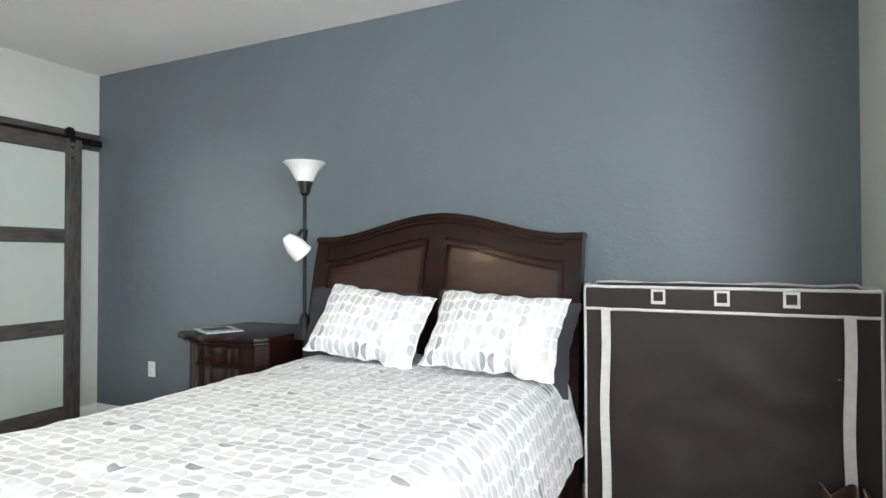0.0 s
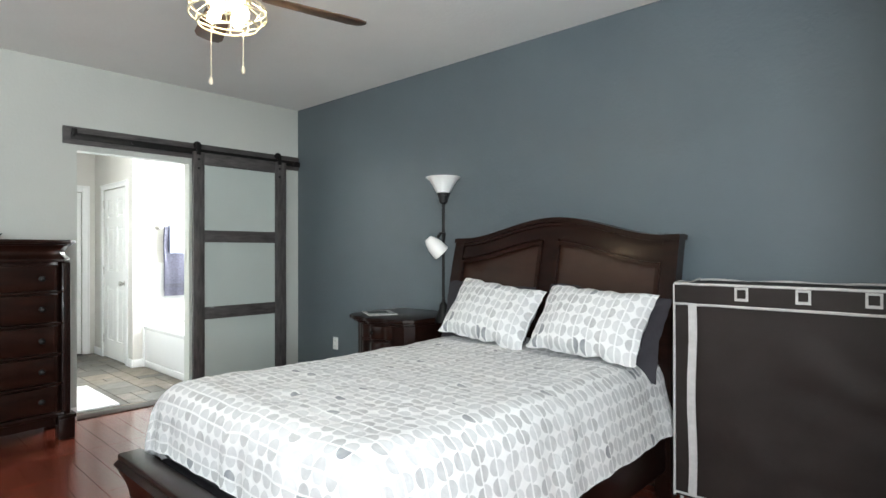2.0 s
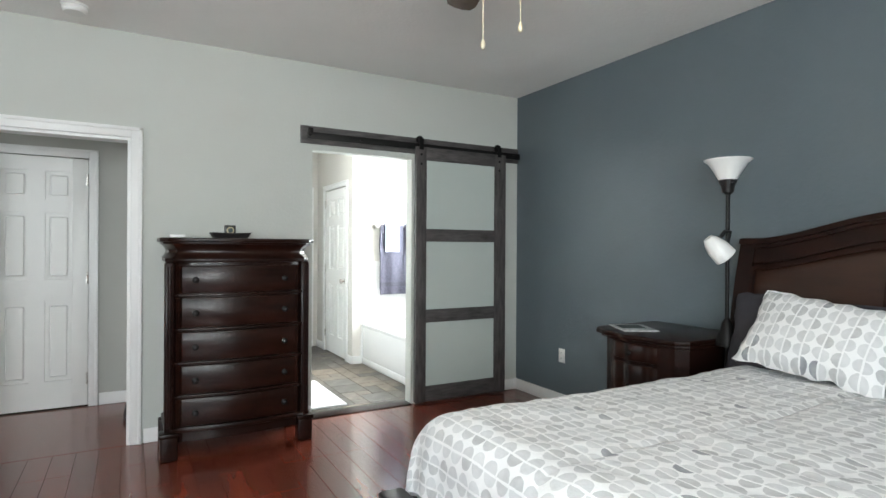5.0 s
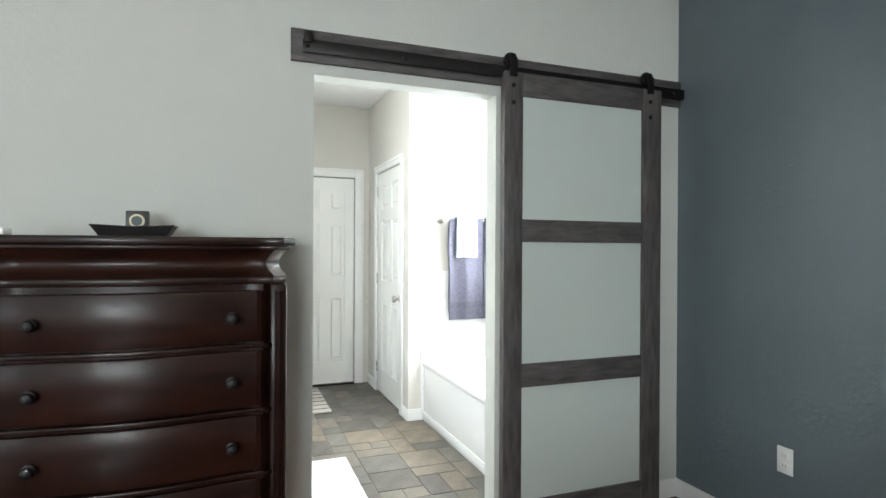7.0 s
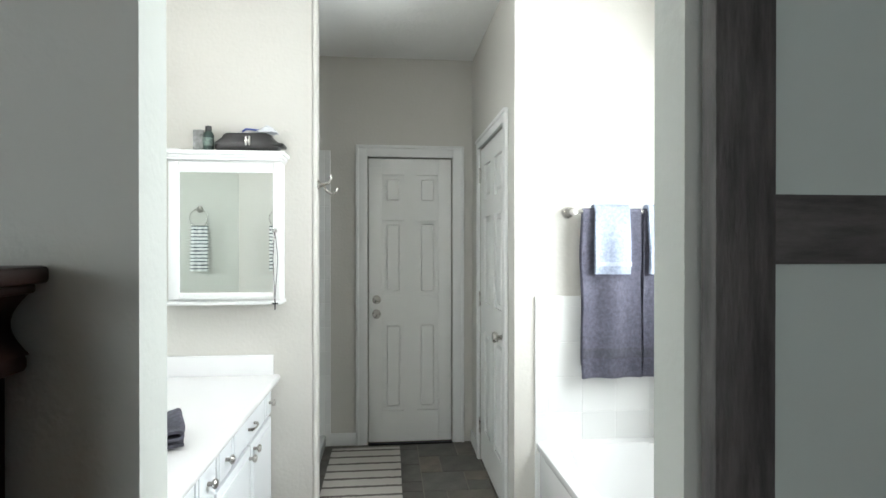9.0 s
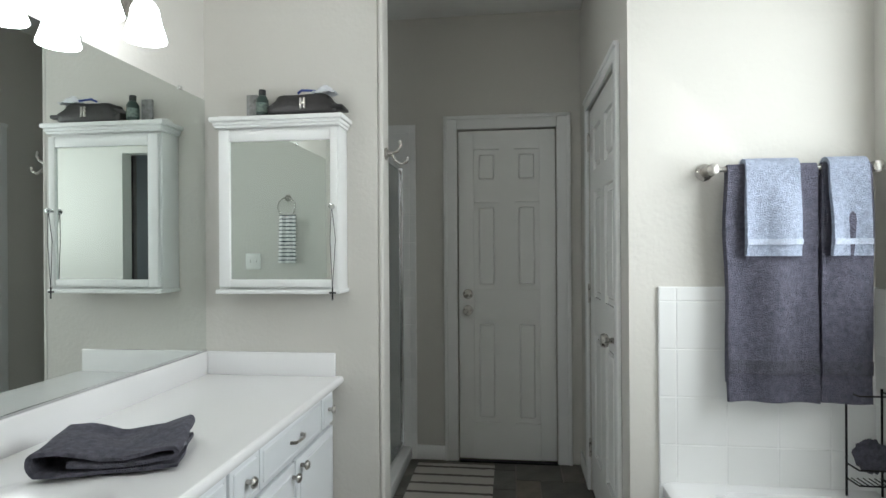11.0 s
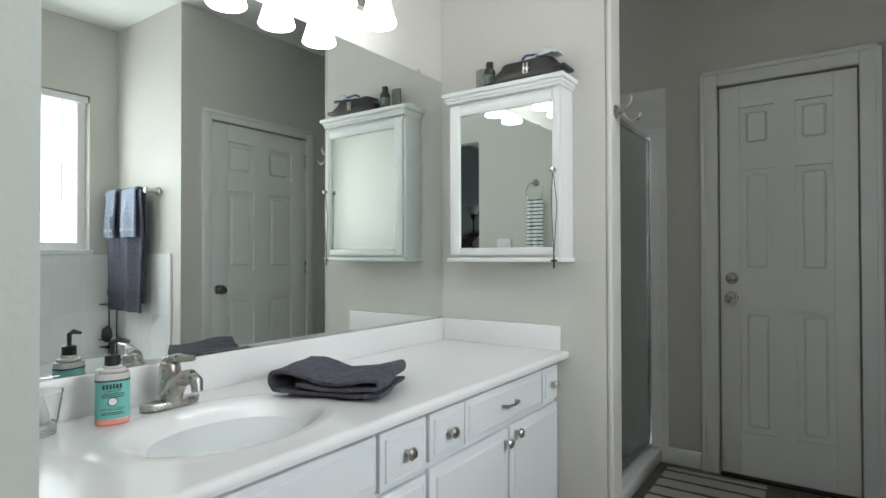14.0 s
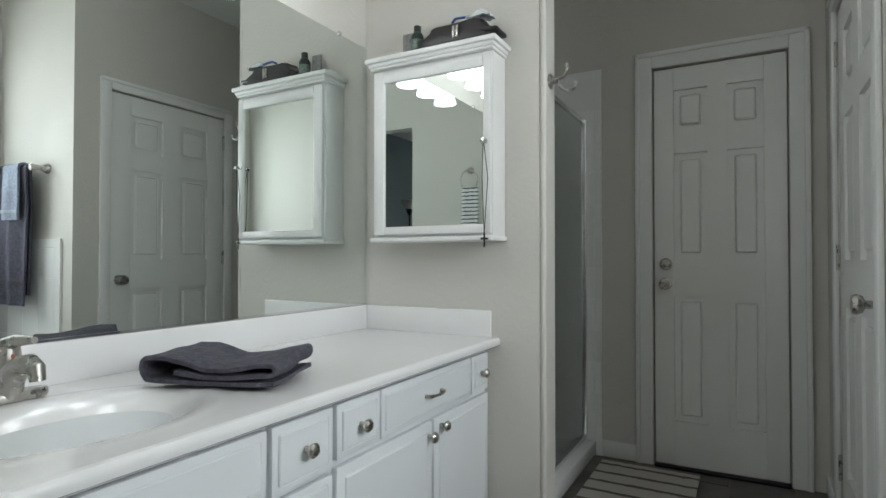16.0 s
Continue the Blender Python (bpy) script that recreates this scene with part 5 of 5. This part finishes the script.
folded_towel("hand_towel", 0.34, 0.24, pose(-5.33, 1.595, ZC + 0.004, 0, 0, 112), M_TOWEL2, "folded dark slate terry towel on the worktop")

# ---- mirror and light bar ----
mir = thing("vanity_mirror", (-5.5, YM, 0.858), "large frameless wall mirror above the vanity", "mirror")
part("glass", box(XP + 0.004, -4.43, YM + 0.001, YM + 0.006, 0.860, 1.983), M_MIRROR, mir)
for x in (-5.0, -5.6, -6.15):
    part("clip", box(x - 0.01, x + 0.01, YM + 0.001, YM + 0.010, 1.978, 1.995, 0.002), M_CHROME, mir)
part("bottom_channel", box(XP + 0.004, -4.43, YM + 0.001, YM + 0.009, 0.8555, 0.862), M_CHROME, mir)
vl = thing("vanity_light", (-5.39, YM, 2.15), "vanity light bar with four lit bell shades", "wall lamp")
part("back_plate", box(-5.83, -4.95, YM + 0.001, YM + 0.03, 2.13, 2.23, 0.006), M_NICKEL, vl)
for x in (-5.70, -5.49, -5.28, -5.07):
    part("arm", tube([(x, YM + 0.03, 2.18), (x, YM + 0.10, 2.19), (x, YM + 0.16, 2.17), (x, YM + 0.165, 2.13)], 0.009, 8), M_NICKEL, vl)
    part("glass_shade", lathe([(0.0, 2.135), (0.03, 2.135), (0.042, 2.115), (0.05, 2.07), (0.068, 2.012), (0.065, 2.008), (0.045, 2.07), (0.0, 2.11)], 24, (x, YM + 0.165, 0)), M_VAN, vl, "lit white glass bell shade")

# ---- medicine cabinet ----
mc = thing("medicine_cabinet", (XP, 1.64, 1.13), "white wall cabinet with mirrored door and crown", "medicine cabinet")
mx, my0, my1 = -6.20, 1.378, 1.914
part("body", box(XP + 0.001, mx - 0.02, my0 + 0.004, my1 - 0.004, 1.135, 1.825, 0.003), M_TRIM, mc)
part("bottom_moulding", box(XP + 0.001, mx + 0.004, my0 - 0.004, my1 + 0.004, 1.122, 1.14, 0.005), M_TRIM, mc)
part("crown", joined(box(XP + 0.001, mx + 0.004, my0 - 0.005, my1 + 0.005, 1.822, 1.834, 0.004), box(XP + 0.001, mx + 0.011, my0 - 0.012, my1 + 0.012, 1.832, 1.850, 0.008), box(XP + 0.001, mx + 0.02, my0 - 0.022, my1 + 0.022, 1.848, 1.868, 0.005)), M_TRIM, mc)
dr_ = part("cabinet_door", box(mx - 0.02, mx - 0.015, my0 + 0.014, my1 - 0.014, 1.152, 1.81), M_TRIM, mc)
for a_, b_ in ((my0 + 0.012, my0 + 0.060), (my1 - 0.036, my1 - 0.004)):
    part("stile", box(mx - 0.014, mx, a_, b_, 1.15, 1.812, 0.004), M_TRIM, dr_)
for a_, b_ in ((1.15, 1.182), (1.763, 1.806)):
    part("rail", box(mx - 0.014, mx, my0 + 0.060, my1 - 0.036, a_, b_, 0.004), M_TRIM, dr_)
part("mirror_glass", box(mx - 0.014, mx - 0.010, my0 + 0.057, my1 - 0.033, 1.18, 1.765), M_MIRROR, dr_)
mk = my1 + 0.022
part("knob", lathe([(0.009, 0), (0.007, 0.012), (0.013, 0.02), (0.01, 0.028), (0, 0.03)], 16, m=pose(mx, mk - 0.045, 1.483, 0, 90, 0)), M_CHROME, dr_)
nk = thing("cross_necklace", (mx + 0.02, mk - 0.045, 1.48), "dark cord necklace with a small cross hanging on the knob", "necklace")
part("cord", joined(tube([(mx + 0.022, mk - 0.045, 1.49), (mx + 0.012, mk - 0.055, 1.35), (mx + 0.012, mk - 0.046, 1.15)], 0.0016, 5), tube([(mx + 0.022, mk - 0.045, 1.49), (mx + 0.012, mk - 0.032, 1.35), (mx + 0.012, mk - 0.046, 1.15)], 0.0016, 5)), M_BLACKP, nk)
part("cross", joined(box(mx + 0.01, mx + 0.013, mk - 0.049, mk - 0.043, 1.098, 1.15), box(mx + 0.01, mx + 0.013, mk - 0.06, mk - 0.032, 1.125, 1.132)), M_BLACKP, nk)
zt = 1.869
bag = thing("toiletry_bag", (-6.28, 1.74, zt), "black zipped toiletry case on the cabinet", "bag")


def case_surface():
    def fn(a, b):
        s, c = 2 * math.pi * a, math.pi * (b - 0.5)
        ex = 0.35
        f = lambda v: math.copysign(abs(v) ** ex, v)
        x = 0.055 * f(math.cos(c)) * f(math.sin(s))
        y = 0.155 * f(math.cos(c)) * f(math.cos(s))
        z = 0.048 * f(math.sin(c))
        return (-6.275 + x * (1 - 0.2 * (z > 0)), 1.745 + y * (1 - 0.22 * (z > 0.02)), zt + 0.05 + z + 0.006 * noise.noise(Vector((x, y, z)) * 14))
    return grid_surface(48, 20, fn)


part("case", case_surface(), M_LEATHER, bag)
part("lip", box(-6.325, -6.222, 1.60, 1.925, zt + 0.028, zt + 0.046, 0.008), M_BLACKP, bag)
part("latch", joined(box(-6.221, -6.215, 1.742, 1.752, zt + 0.03, zt + 0.075, 0.002), box(-6.221, -6.215, 1.758, 1.768, zt + 0.03, zt + 0.075, 0.002), box(-6.221, -6.216, 1.742, 1.768, zt + 0.05, zt + 0.056)), M_NICKEL, bag)
sb = thing("lotion_bottle", (-6.27, 1.555, zt), "dark green bottle with black cap on the cabinet", "bottle")
part("bottle", lathe([(0.024, 0), (0.026, 0.01), (0.026, 0.085), (0.018, 0.10), (0.012, 0.105)], 20, (-6.27, 1.555, zt + 0.0005)), mat("dark_green_bottle", (0.012, 0.03, 0.024), 0.3), sb)
part("cap", lathe([(0.015, 0.104), (0.015, 0.128), (0.012, 0.13)], 16, (-6.27, 1.555, zt)), M_BLACKP, sb)
part("label", lathe([(0.0264, 0.03), (0.0264, 0.07)], 20, (-6.27, 1.555, zt)), mat("bottle_label", (0.12, 0.16, 0.14), 0.5, noise_scale=90, noise_amt=0.6), sb)
solid("box_of_blades", box(-6.30, -6.285, 1.475, 1.525, zt + 0.0005, zt + 0.115, 0.002), mat("grey_card", (0.22, 0.22, 0.22), 0.4, noise_scale=40, noise_amt=0.5), "thin grey packet standing on the cabinet", "box")
solid("plastic_wrap", grid_surface(14, 14, lambda a, b: (-6.30 + 0.07 * a, 1.79 + 0.1 * b, zt + 0.10 + 0.035 * math.sin(math.pi * a) * math.sin(math.pi * b) + 0.01 * noise.noise(Vector((a * 6, b * 6, 0)))), 0.002), mat("clear_plastic", (0.7, 0.72, 0.75), 0.2), "crumpled clear plastic on the toiletry case", "plastic")
solid("soap_packet", box(-6.28, -6.23, 1.37, 1.43, zt + 0.0005, zt + 0.014, 0.004), M_WHITEP, "small pale packet on the cabinet", "packet")
solid("razor", tube([(-6.26, 1.72, zt + 0.105), (-6.25, 1.74, zt + 0.115), (-6.25, 1.80, zt + 0.11)], 0.005, 8), mat("blue_plastic", (0.03, 0.06, 0.25), 0.35), "blue razor handle on the toiletry case", "razor")

# ---- robe hook on the wall end ----
hk = thing("robe_hook", (XP - 0.05, 2.07, 1.74), "brushed nickel double robe hook", "hook")
part("rose", lathe([(0.028, 0), (0.028, 0.006), (0.014, 0.014), (0.01, 0.035)], 20, m=pose(XP - 0.05, 2.07, 1.728, -90)), M_NICKEL, hk)
part("prong", tube([(XP - 0.05, 2.10, 1.728), (XP - 0.05, 2.125, 1.74), (XP - 0.05, 2.14, 1.765), (XP - 0.05, 2.135, 1.785)], 0.0065, 8), M_NICKEL, hk)
part("prong", tube([(XP - 0.05, 2.10, 1.728), (XP - 0.05, 2.115, 1.695), (XP - 0.05, 2.14, 1.68), (XP - 0.05, 2.165, 1.69), (XP - 0.05, 2.172, 1.712)], 0.0065, 8), M_NICKEL, hk)

# ---- shower ----
sh = thing("shower_enclosure", (-6.93, 1.94, 0), "framed obscure glass shower front on a white curb", "shower")
part("curb", box(XE + 0.002, XP - 0.122, 1.87, 2.00, 0, 0.08, 0.012), M_TUB, sh)
part("post", box(XE + 0.012, XE + 0.036, 1.925, 1.955, 0.081, 1.81, 0.003), M_CHROME, sh)
part("post", box(XP - 0.15, XP - 0.122, 1.925, 1.955, 0.081, 1.81, 0.003), M_CHROME, sh)
part("top_rail", box(XE + 0.036, XP - 0.15, 1.928, 1.952, 1.785, 1.81, 0.003), M_CHROME, sh)
part("bottom_rail", box(XE + 0.036, XP - 0.15, 1.928, 1.952, 0.081, 0.11, 0.003), M_CHROME, sh)
part("glass_panel", box(XE + 0.036, XP - 0.15, 1.937, 1.943, 0.11, 1.785), M_SHGLASS, sh, "obscure greenish glass")
part("handle", joined(box(-6.60, -6.585, 1.955, 1.975, 0.95, 1.15, 0.003)), M_CHROME, sh)
solid("shower_tray", box(XE + 0.002, XP - 0.122, YM + 0.002, 1.868, 0, 0.05, 0.01), M_TUB, "white acrylic shower tray on the floor", "shower tray")

# ---- bathtub ----
TY0, TZR = 3.15, 0.47
tub = thing("bathtub", (-5.23, 3.5, 0), "white alcove bathtub with panelled apron", "bathtub")
part("apron", joined(box(XC + 0.003, XB - 0.003, TY0 + 0.012, TY0 + 0.05, 0, TZR - 0.04, 0.004), box(XC + 0.003, XB - 0.003, TY0 + 0.004, TY0 + 0.03, 0, 0.07, 0.006)), M_TUB, tub)


def tub_bowl():
    def fn(a, b):
        x = XC + 0.003 + (XB - XC - 0.006) * a
        y = TY0 + (YT - 0.012 - TY0) * b
        u = abs((x - (XC + XB) / 2) / 0.74)
        v = abs((y - (TY0 + YT) / 2 - 0.0) / 0.275)
        d = (u ** 5 + v ** 5) ** 0.2
        z = TZR if d > 1 else TZR - 0.34 * min(1, ((1 - d) / 0.30)) ** 0.6
        if b < 0.04:
            z -= 0.012 * (1 - b / 0.04) ** 2
        return (x, y, z)
    return grid_surface(70, 44, fn)


part("bowl", joined(tub_bowl(), box(XC + 0.003, XB - 0.003, TY0, TY0 + 0.02, TZR - 0.05, TZR - 0.012, 0.006)), M_TUB, tub)

# ---- towel bar and towels ----
tbx = XC + 0.075
bar = thing("towel_bar", (tbx, 3.55, 1.57), "brushed nickel towel bar", "towel bar")
part("rod", tube([(tbx, 3.30, 1.57), (tbx, 3.82, 1.57)], 0.009, 12), M_NICKEL, bar)
for y in (3.30, 3.82):
    part("post", lathe([(0.03, 0), (0.03, 0.008), (0.02, 0.016), (0.014, 0.05), (0.02, 0.065), (0.02, 0.09), (0.01, 0.095)], 20, m=pose(XC + 0.001, y, 1.57, 0, 90, 0)), M_NICKEL, bar)


def hung_towel(name, y0, y1, front_z, back_z, off, material, label, band, seed):
    t = thing(name, (tbx, (y0 + y1) / 2, 1.57), label, "towel")

    def fn(a, b):
        y = y0 + (y1 - y0) * a
        lf, lb = 1.575 - front_z, 1.575 - back_z
        s = b * (lf + lb + 0.06) - lb - 0.03
        r = 0.013 + off
        if abs(s) < 0.03:
            ang = s / 0.03 * math.pi / 2
            x, z = tbx + r * math.sin(ang), 1.57 + r * math.cos(ang)
        else:
            k = abs(s) - 0.03
            x = tbx + math.copysign(r, s) + (0.014 * noise.noise(Vector((y * 9, k * 1.5, seed))) + 0.010 * math.sin(y * 38 + seed)) * min(1, k * 6)
            z = 1.57 - k
            if s < 0:
                x = max(x, XC + 0.015)
        y += 0.008 * noise.noise(Vector((z * 4, a * 2, seed + 3)))
        return (x, y, z)
    part("cloth", grid_surface(36, 70, fn, 0.012), material, t)
    if band:
        part("woven_band", grid_surface(24, 2, lambda a, b: (fn(a, 1 - (0.10 + 0.05 * b) * 0.6)[0] + 0.0035, fn(a, 1 - (0.10 + 0.05 * b) * 0.6)[1], fn(a, 1 - (0.10 + 0.05 * b) * 0.6)[2]), 0.002), M_TOWEL2 if material is M_TOWEL else M_WASHB, t)
    return t


hung_towel("bath_towel", 3.345, 3.63, 0.79, 0.85, 0.004, M_TOWEL, "slate blue terry bath towel hanging on the bar", True, 1)
hung_towel("bath_towel", 3.645, 3.80, 0.79, 0.85, 0.004, M_TOWEL, "slate blue terry bath towel hanging on the bar", True, 4)
hung_towel("washcloth", 3.40, 3.57, 1.28, 1.30, 0.022, M_WASH, "light blue terry washcloth over the bath towel", True, 6)
hung_towel("washcloth", 3.66, 3.78, 1.28, 1.30, 0.022, M_WASH, "light blue terry washcloth over the bath towel", True, 8)

rack = thing("wire_bath_rack", (XC + 0.09, 3.785, TZR), "black wire rack standing on the bathtub rim", "rack")
for y in (3.73, 3.84):
    part("post", tube([(XC + 0.06, y, TZR + 0.001), (XC + 0.06, y, 0.83)], 0.004, 6), M_BLACK, rack)
for z in (0.53, 0.58, 0.82):
    part("wire", tube([(XC + 0.06, 3.73, z), (XC + 0.125, 3.732, z), (XC + 0.125, 3.838, z), (XC + 0.06, 3.84, z)], 0.003, 6), M_BLACK, rack)
for k in range(6):
    part("wire", tube([(XC + 0.06, 3.745 + 0.018 * k, 0.53), (XC + 0.125, 3.745 + 0.018 * k, 0.53)], 0.002, 6), M_BLACK, rack)
solid("bath_sponge", grid_surface(32, 20, lambda a, b: tuple(Vector((XC + 0.098, 3.785, 0.618)) + (0.050 + 0.016 * noise.noise(Vector((math.cos(6.283 * a) * 3, math.sin(6.283 * a) * 3, b * 9)))) * Vector((0.55 * math.sin(3.1416 * b) * math.cos(6.283 * a), math.sin(3.1416 * b) * math.sin(6.283 * a), math.cos(3.1416 * b))))), M_TOWEL2, "dark slate mesh bath sponge in the wire rack", "sponge")

# ---- towel ring and switch on the doorway wall ----
rg = thing("towel_ring", (XB, 1.56, 1.66), "nickel towel ring beside the mirror", "towel ring")
part("rose", lathe([(0.026, 0), (0.024, 0.012), (0.01, 0.03)], 18, m=pose(XB - 0.001, 1.56, 1.70, 0, -90, 0)), M_NICKEL, rg)
part("ring", tube([(XB - 0.035, 1.56 + 0.07 * math.sin(t), 1.63 + 0.07 * math.cos(t)) for t in np.linspace(0, 2 * math.pi, 33)], 0.005, 8), M_NICKEL, rg)
solid("striped_hand_towel", grid_surface(14, 30, lambda a, b: (XB - 0.042 + 0.006 * math.sin(a * 14), 1.495 + 0.13 * a * (0.92 + 0.08 * b), 1.57 - 0.36 * b), 0.012), M_RINGT, "white hand towel with thin dark stripes on the ring", "towel")
sw_ = thing("light_switch", (XB, 1.84, 1.22), "white double light switch plate", "light switch")
part("plate", box(XB - 0.006, XB - 0.0005, 1.78, 1.90, 1.16, 1.28, 0.003), M_WHITEP, sw_)
for y in (1.815, 1.865):
    part("toggle", box(XB - 0.014, XB - 0.006, y - 0.005, y + 0.005, 1.21, 1.235, 0.002), M_WHITEP, sw_)

# ---- rugs ----
solid("bath_mat", grid_surface(40, 30, lambda a, b: (-5.43 + 0.93 * a, 1.93 + 0.50 * b, 0.016 + 0.004 * noise.noise(Vector((a * 20, b * 14, 0)))), 0.014), M_WHITECLOTH, "thick white bath mat on the slate floor", "bath mat")
solid("striped_rug", grid_surface(40, 24, lambda a, b: (-7.29 + 0.84 * a, 2.055 + 0.46 * b, 0.010 + 0.003 * noise.noise(Vector((a * 20, b * 14, 3)))), 0.008), M_RUG, "grey and cream striped woven rug before the shower", "rug")

# ---- pieces: planks, slate tiles, wall tiles ----
plank_meshes = {}


def plank_mesh(length):
    if length not in plank_meshes:
        plank_meshes[length] = mesh_of(box(0, length - 0.0012, 0, 0.1238, -0.012, 0.0, 0.0012, 1), M_PLANK, "plank")
    return plank_meshes[length]


rnd = random.Random(4)
count = 0
y = -0.45
while y < YB - 0.02 and count < 298:
    x = XW - rnd.choice((0.0, 0.4, 0.8))
    while x < 1.6:
        L = rnd.choice((0.8, 1.2, 1.2))
        x0 = max(x, XW)
        L2 = round(min(x + L, 1.6) - x0, 2)
        if L2 > 0.05:
            piece("plank", plank_mesh(L2), (x0, y, 0), floor)
            count += 1
        x += L
    y += 0.125
rest = []
y = -1.8
while y < -0.46:
    for k in range(5):
        rest.append(box(XW + 1.18 * k, XW + 1.18 * k + 1.178, y, y + 0.1238, -0.012, 0.0, 0.0012, 1))
    y += 0.125
fl = part("planks", joined(*rest), M_PLANK, floor)
tagged(fl, kind="stuff")
fb = bpy.data.objects["floor_bath"]
tile_meshes = {}


def slate(w, d):
    if (w, d) not in tile_meshes:
        tile_meshes[(w, d)] = mesh_of(box(0, w - 0.006, 0, d - 0.006, -0.006, 0.0, 0.0015, 1), M_SLATE, "slate")
    return tile_meshes[(w, d)]


g = 0.132
nx, ny = int((XB - XE) / g) + 1, int((3.15 - 1.85) / g) + 1
used = set()
for i in range(nx):
    for j in range(ny):
        if (i, j) in used:
            continue
        opts = [(1, 1)]
        if i + 1 < nx and (i + 1, j) not in used:
            opts += [(2, 1)] * 2
        if j + 1 < ny and (i, j + 1) not in used:
            opts += [(1, 2)]
        if i + 1 < nx and j + 1 < ny and not {(i + 1, j), (i, j + 1), (i + 1, j + 1)} & used:
            opts += [(2, 2)] * 3
        a, b = rnd.choice(opts)
        used |= {(i + p, j + q) for p in range(a) for q in range(b)}
        w = min(a * g, XB - (XE + i * g))
        d = min(b * g, 3.152 - (1.85 + j * g))
        if w > 0.02 and d > 0.02:
            piece("tile", slate(round(w, 3), round(d, 3)), (XE + i * g, 1.85 + j * g, 0.0), fb)


def tile_wall(name, origin, axis, length, height, label, sign, ts=0.17):
    """Glazed tiles on a grout bed against a wall; axis is the wall's direction."""
    ox, oy, oz = origin
    if axis == "y":
        bed_ = box(ox, ox + sign * 0.0105, oy, oy + length, oz, oz + height)
    else:
        bed_ = box(ox, ox + length, oy, oy + sign * 0.0105, oz, oz + height)
    bd = solid(name, bed_, M_GROUT, label, "wall tiles", "structure")
    a = 0.0
    cols, rows_ = [0.06], []
    while sum(cols) < length - 0.01:
        cols.append(min(ts, length - sum(cols)))
    rows_ = [0.05]
    while sum(rows_) < height - 0.01:
        rows_.append(min(ts, height - sum(rows_)))
    for c in cols:
        z = oz + height
        for r in rows_:
            z -= r
            key = (axis, sign, round(c, 3), round(r, 3))
            if key not in tile_meshes:
                bm = box(0, c - 0.002, 0, 0.007, 0, r - 0.002, 0.003, 2) if axis == "x" else box(0, 0.007, 0, c - 0.002, 0, r - 0.002, 0.003, 2)
                tile_meshes[key] = mesh_of(bm, M_TILE, "tile")
            if axis == "y":
                piece("tile", tile_meshes[key], (ox + (0.005 if sign > 0 else -0.012), oy + a, z), bd)
            else:
                piece("tile", tile_meshes[key], (ox + a, oy + (0.005 if sign > 0 else -0.012), z), bd)
        a += c
    return bd


tile_wall("tile_tub_west", (XC + 0.0005, 3.14, 0.0), "y", YT - 3.14, 1.166, "glossy white square tiles beside the bathtub", 1)
tile_wall("tile_tub_north", (XC + 0.013, YT - 0.0005, TZR - 0.02), "x", XB - XC - 0.03, 1.16 - TZR + 0.02, "glossy white square tiles over the bathtub", -1)
tile_wall("tile_shower_end", (XE + 0.0005, YM + 0.01, 0.0), "y", 2.022 - YM, 2.08, "glossy white square shower tiles", 1)
tile_wall("tile_shower_back", (XE + 0.014, YM + 0.0005, 0.04), "x", XP - XE - 0.15, 2.04, "glossy white shower tiles behind the glass", 1)
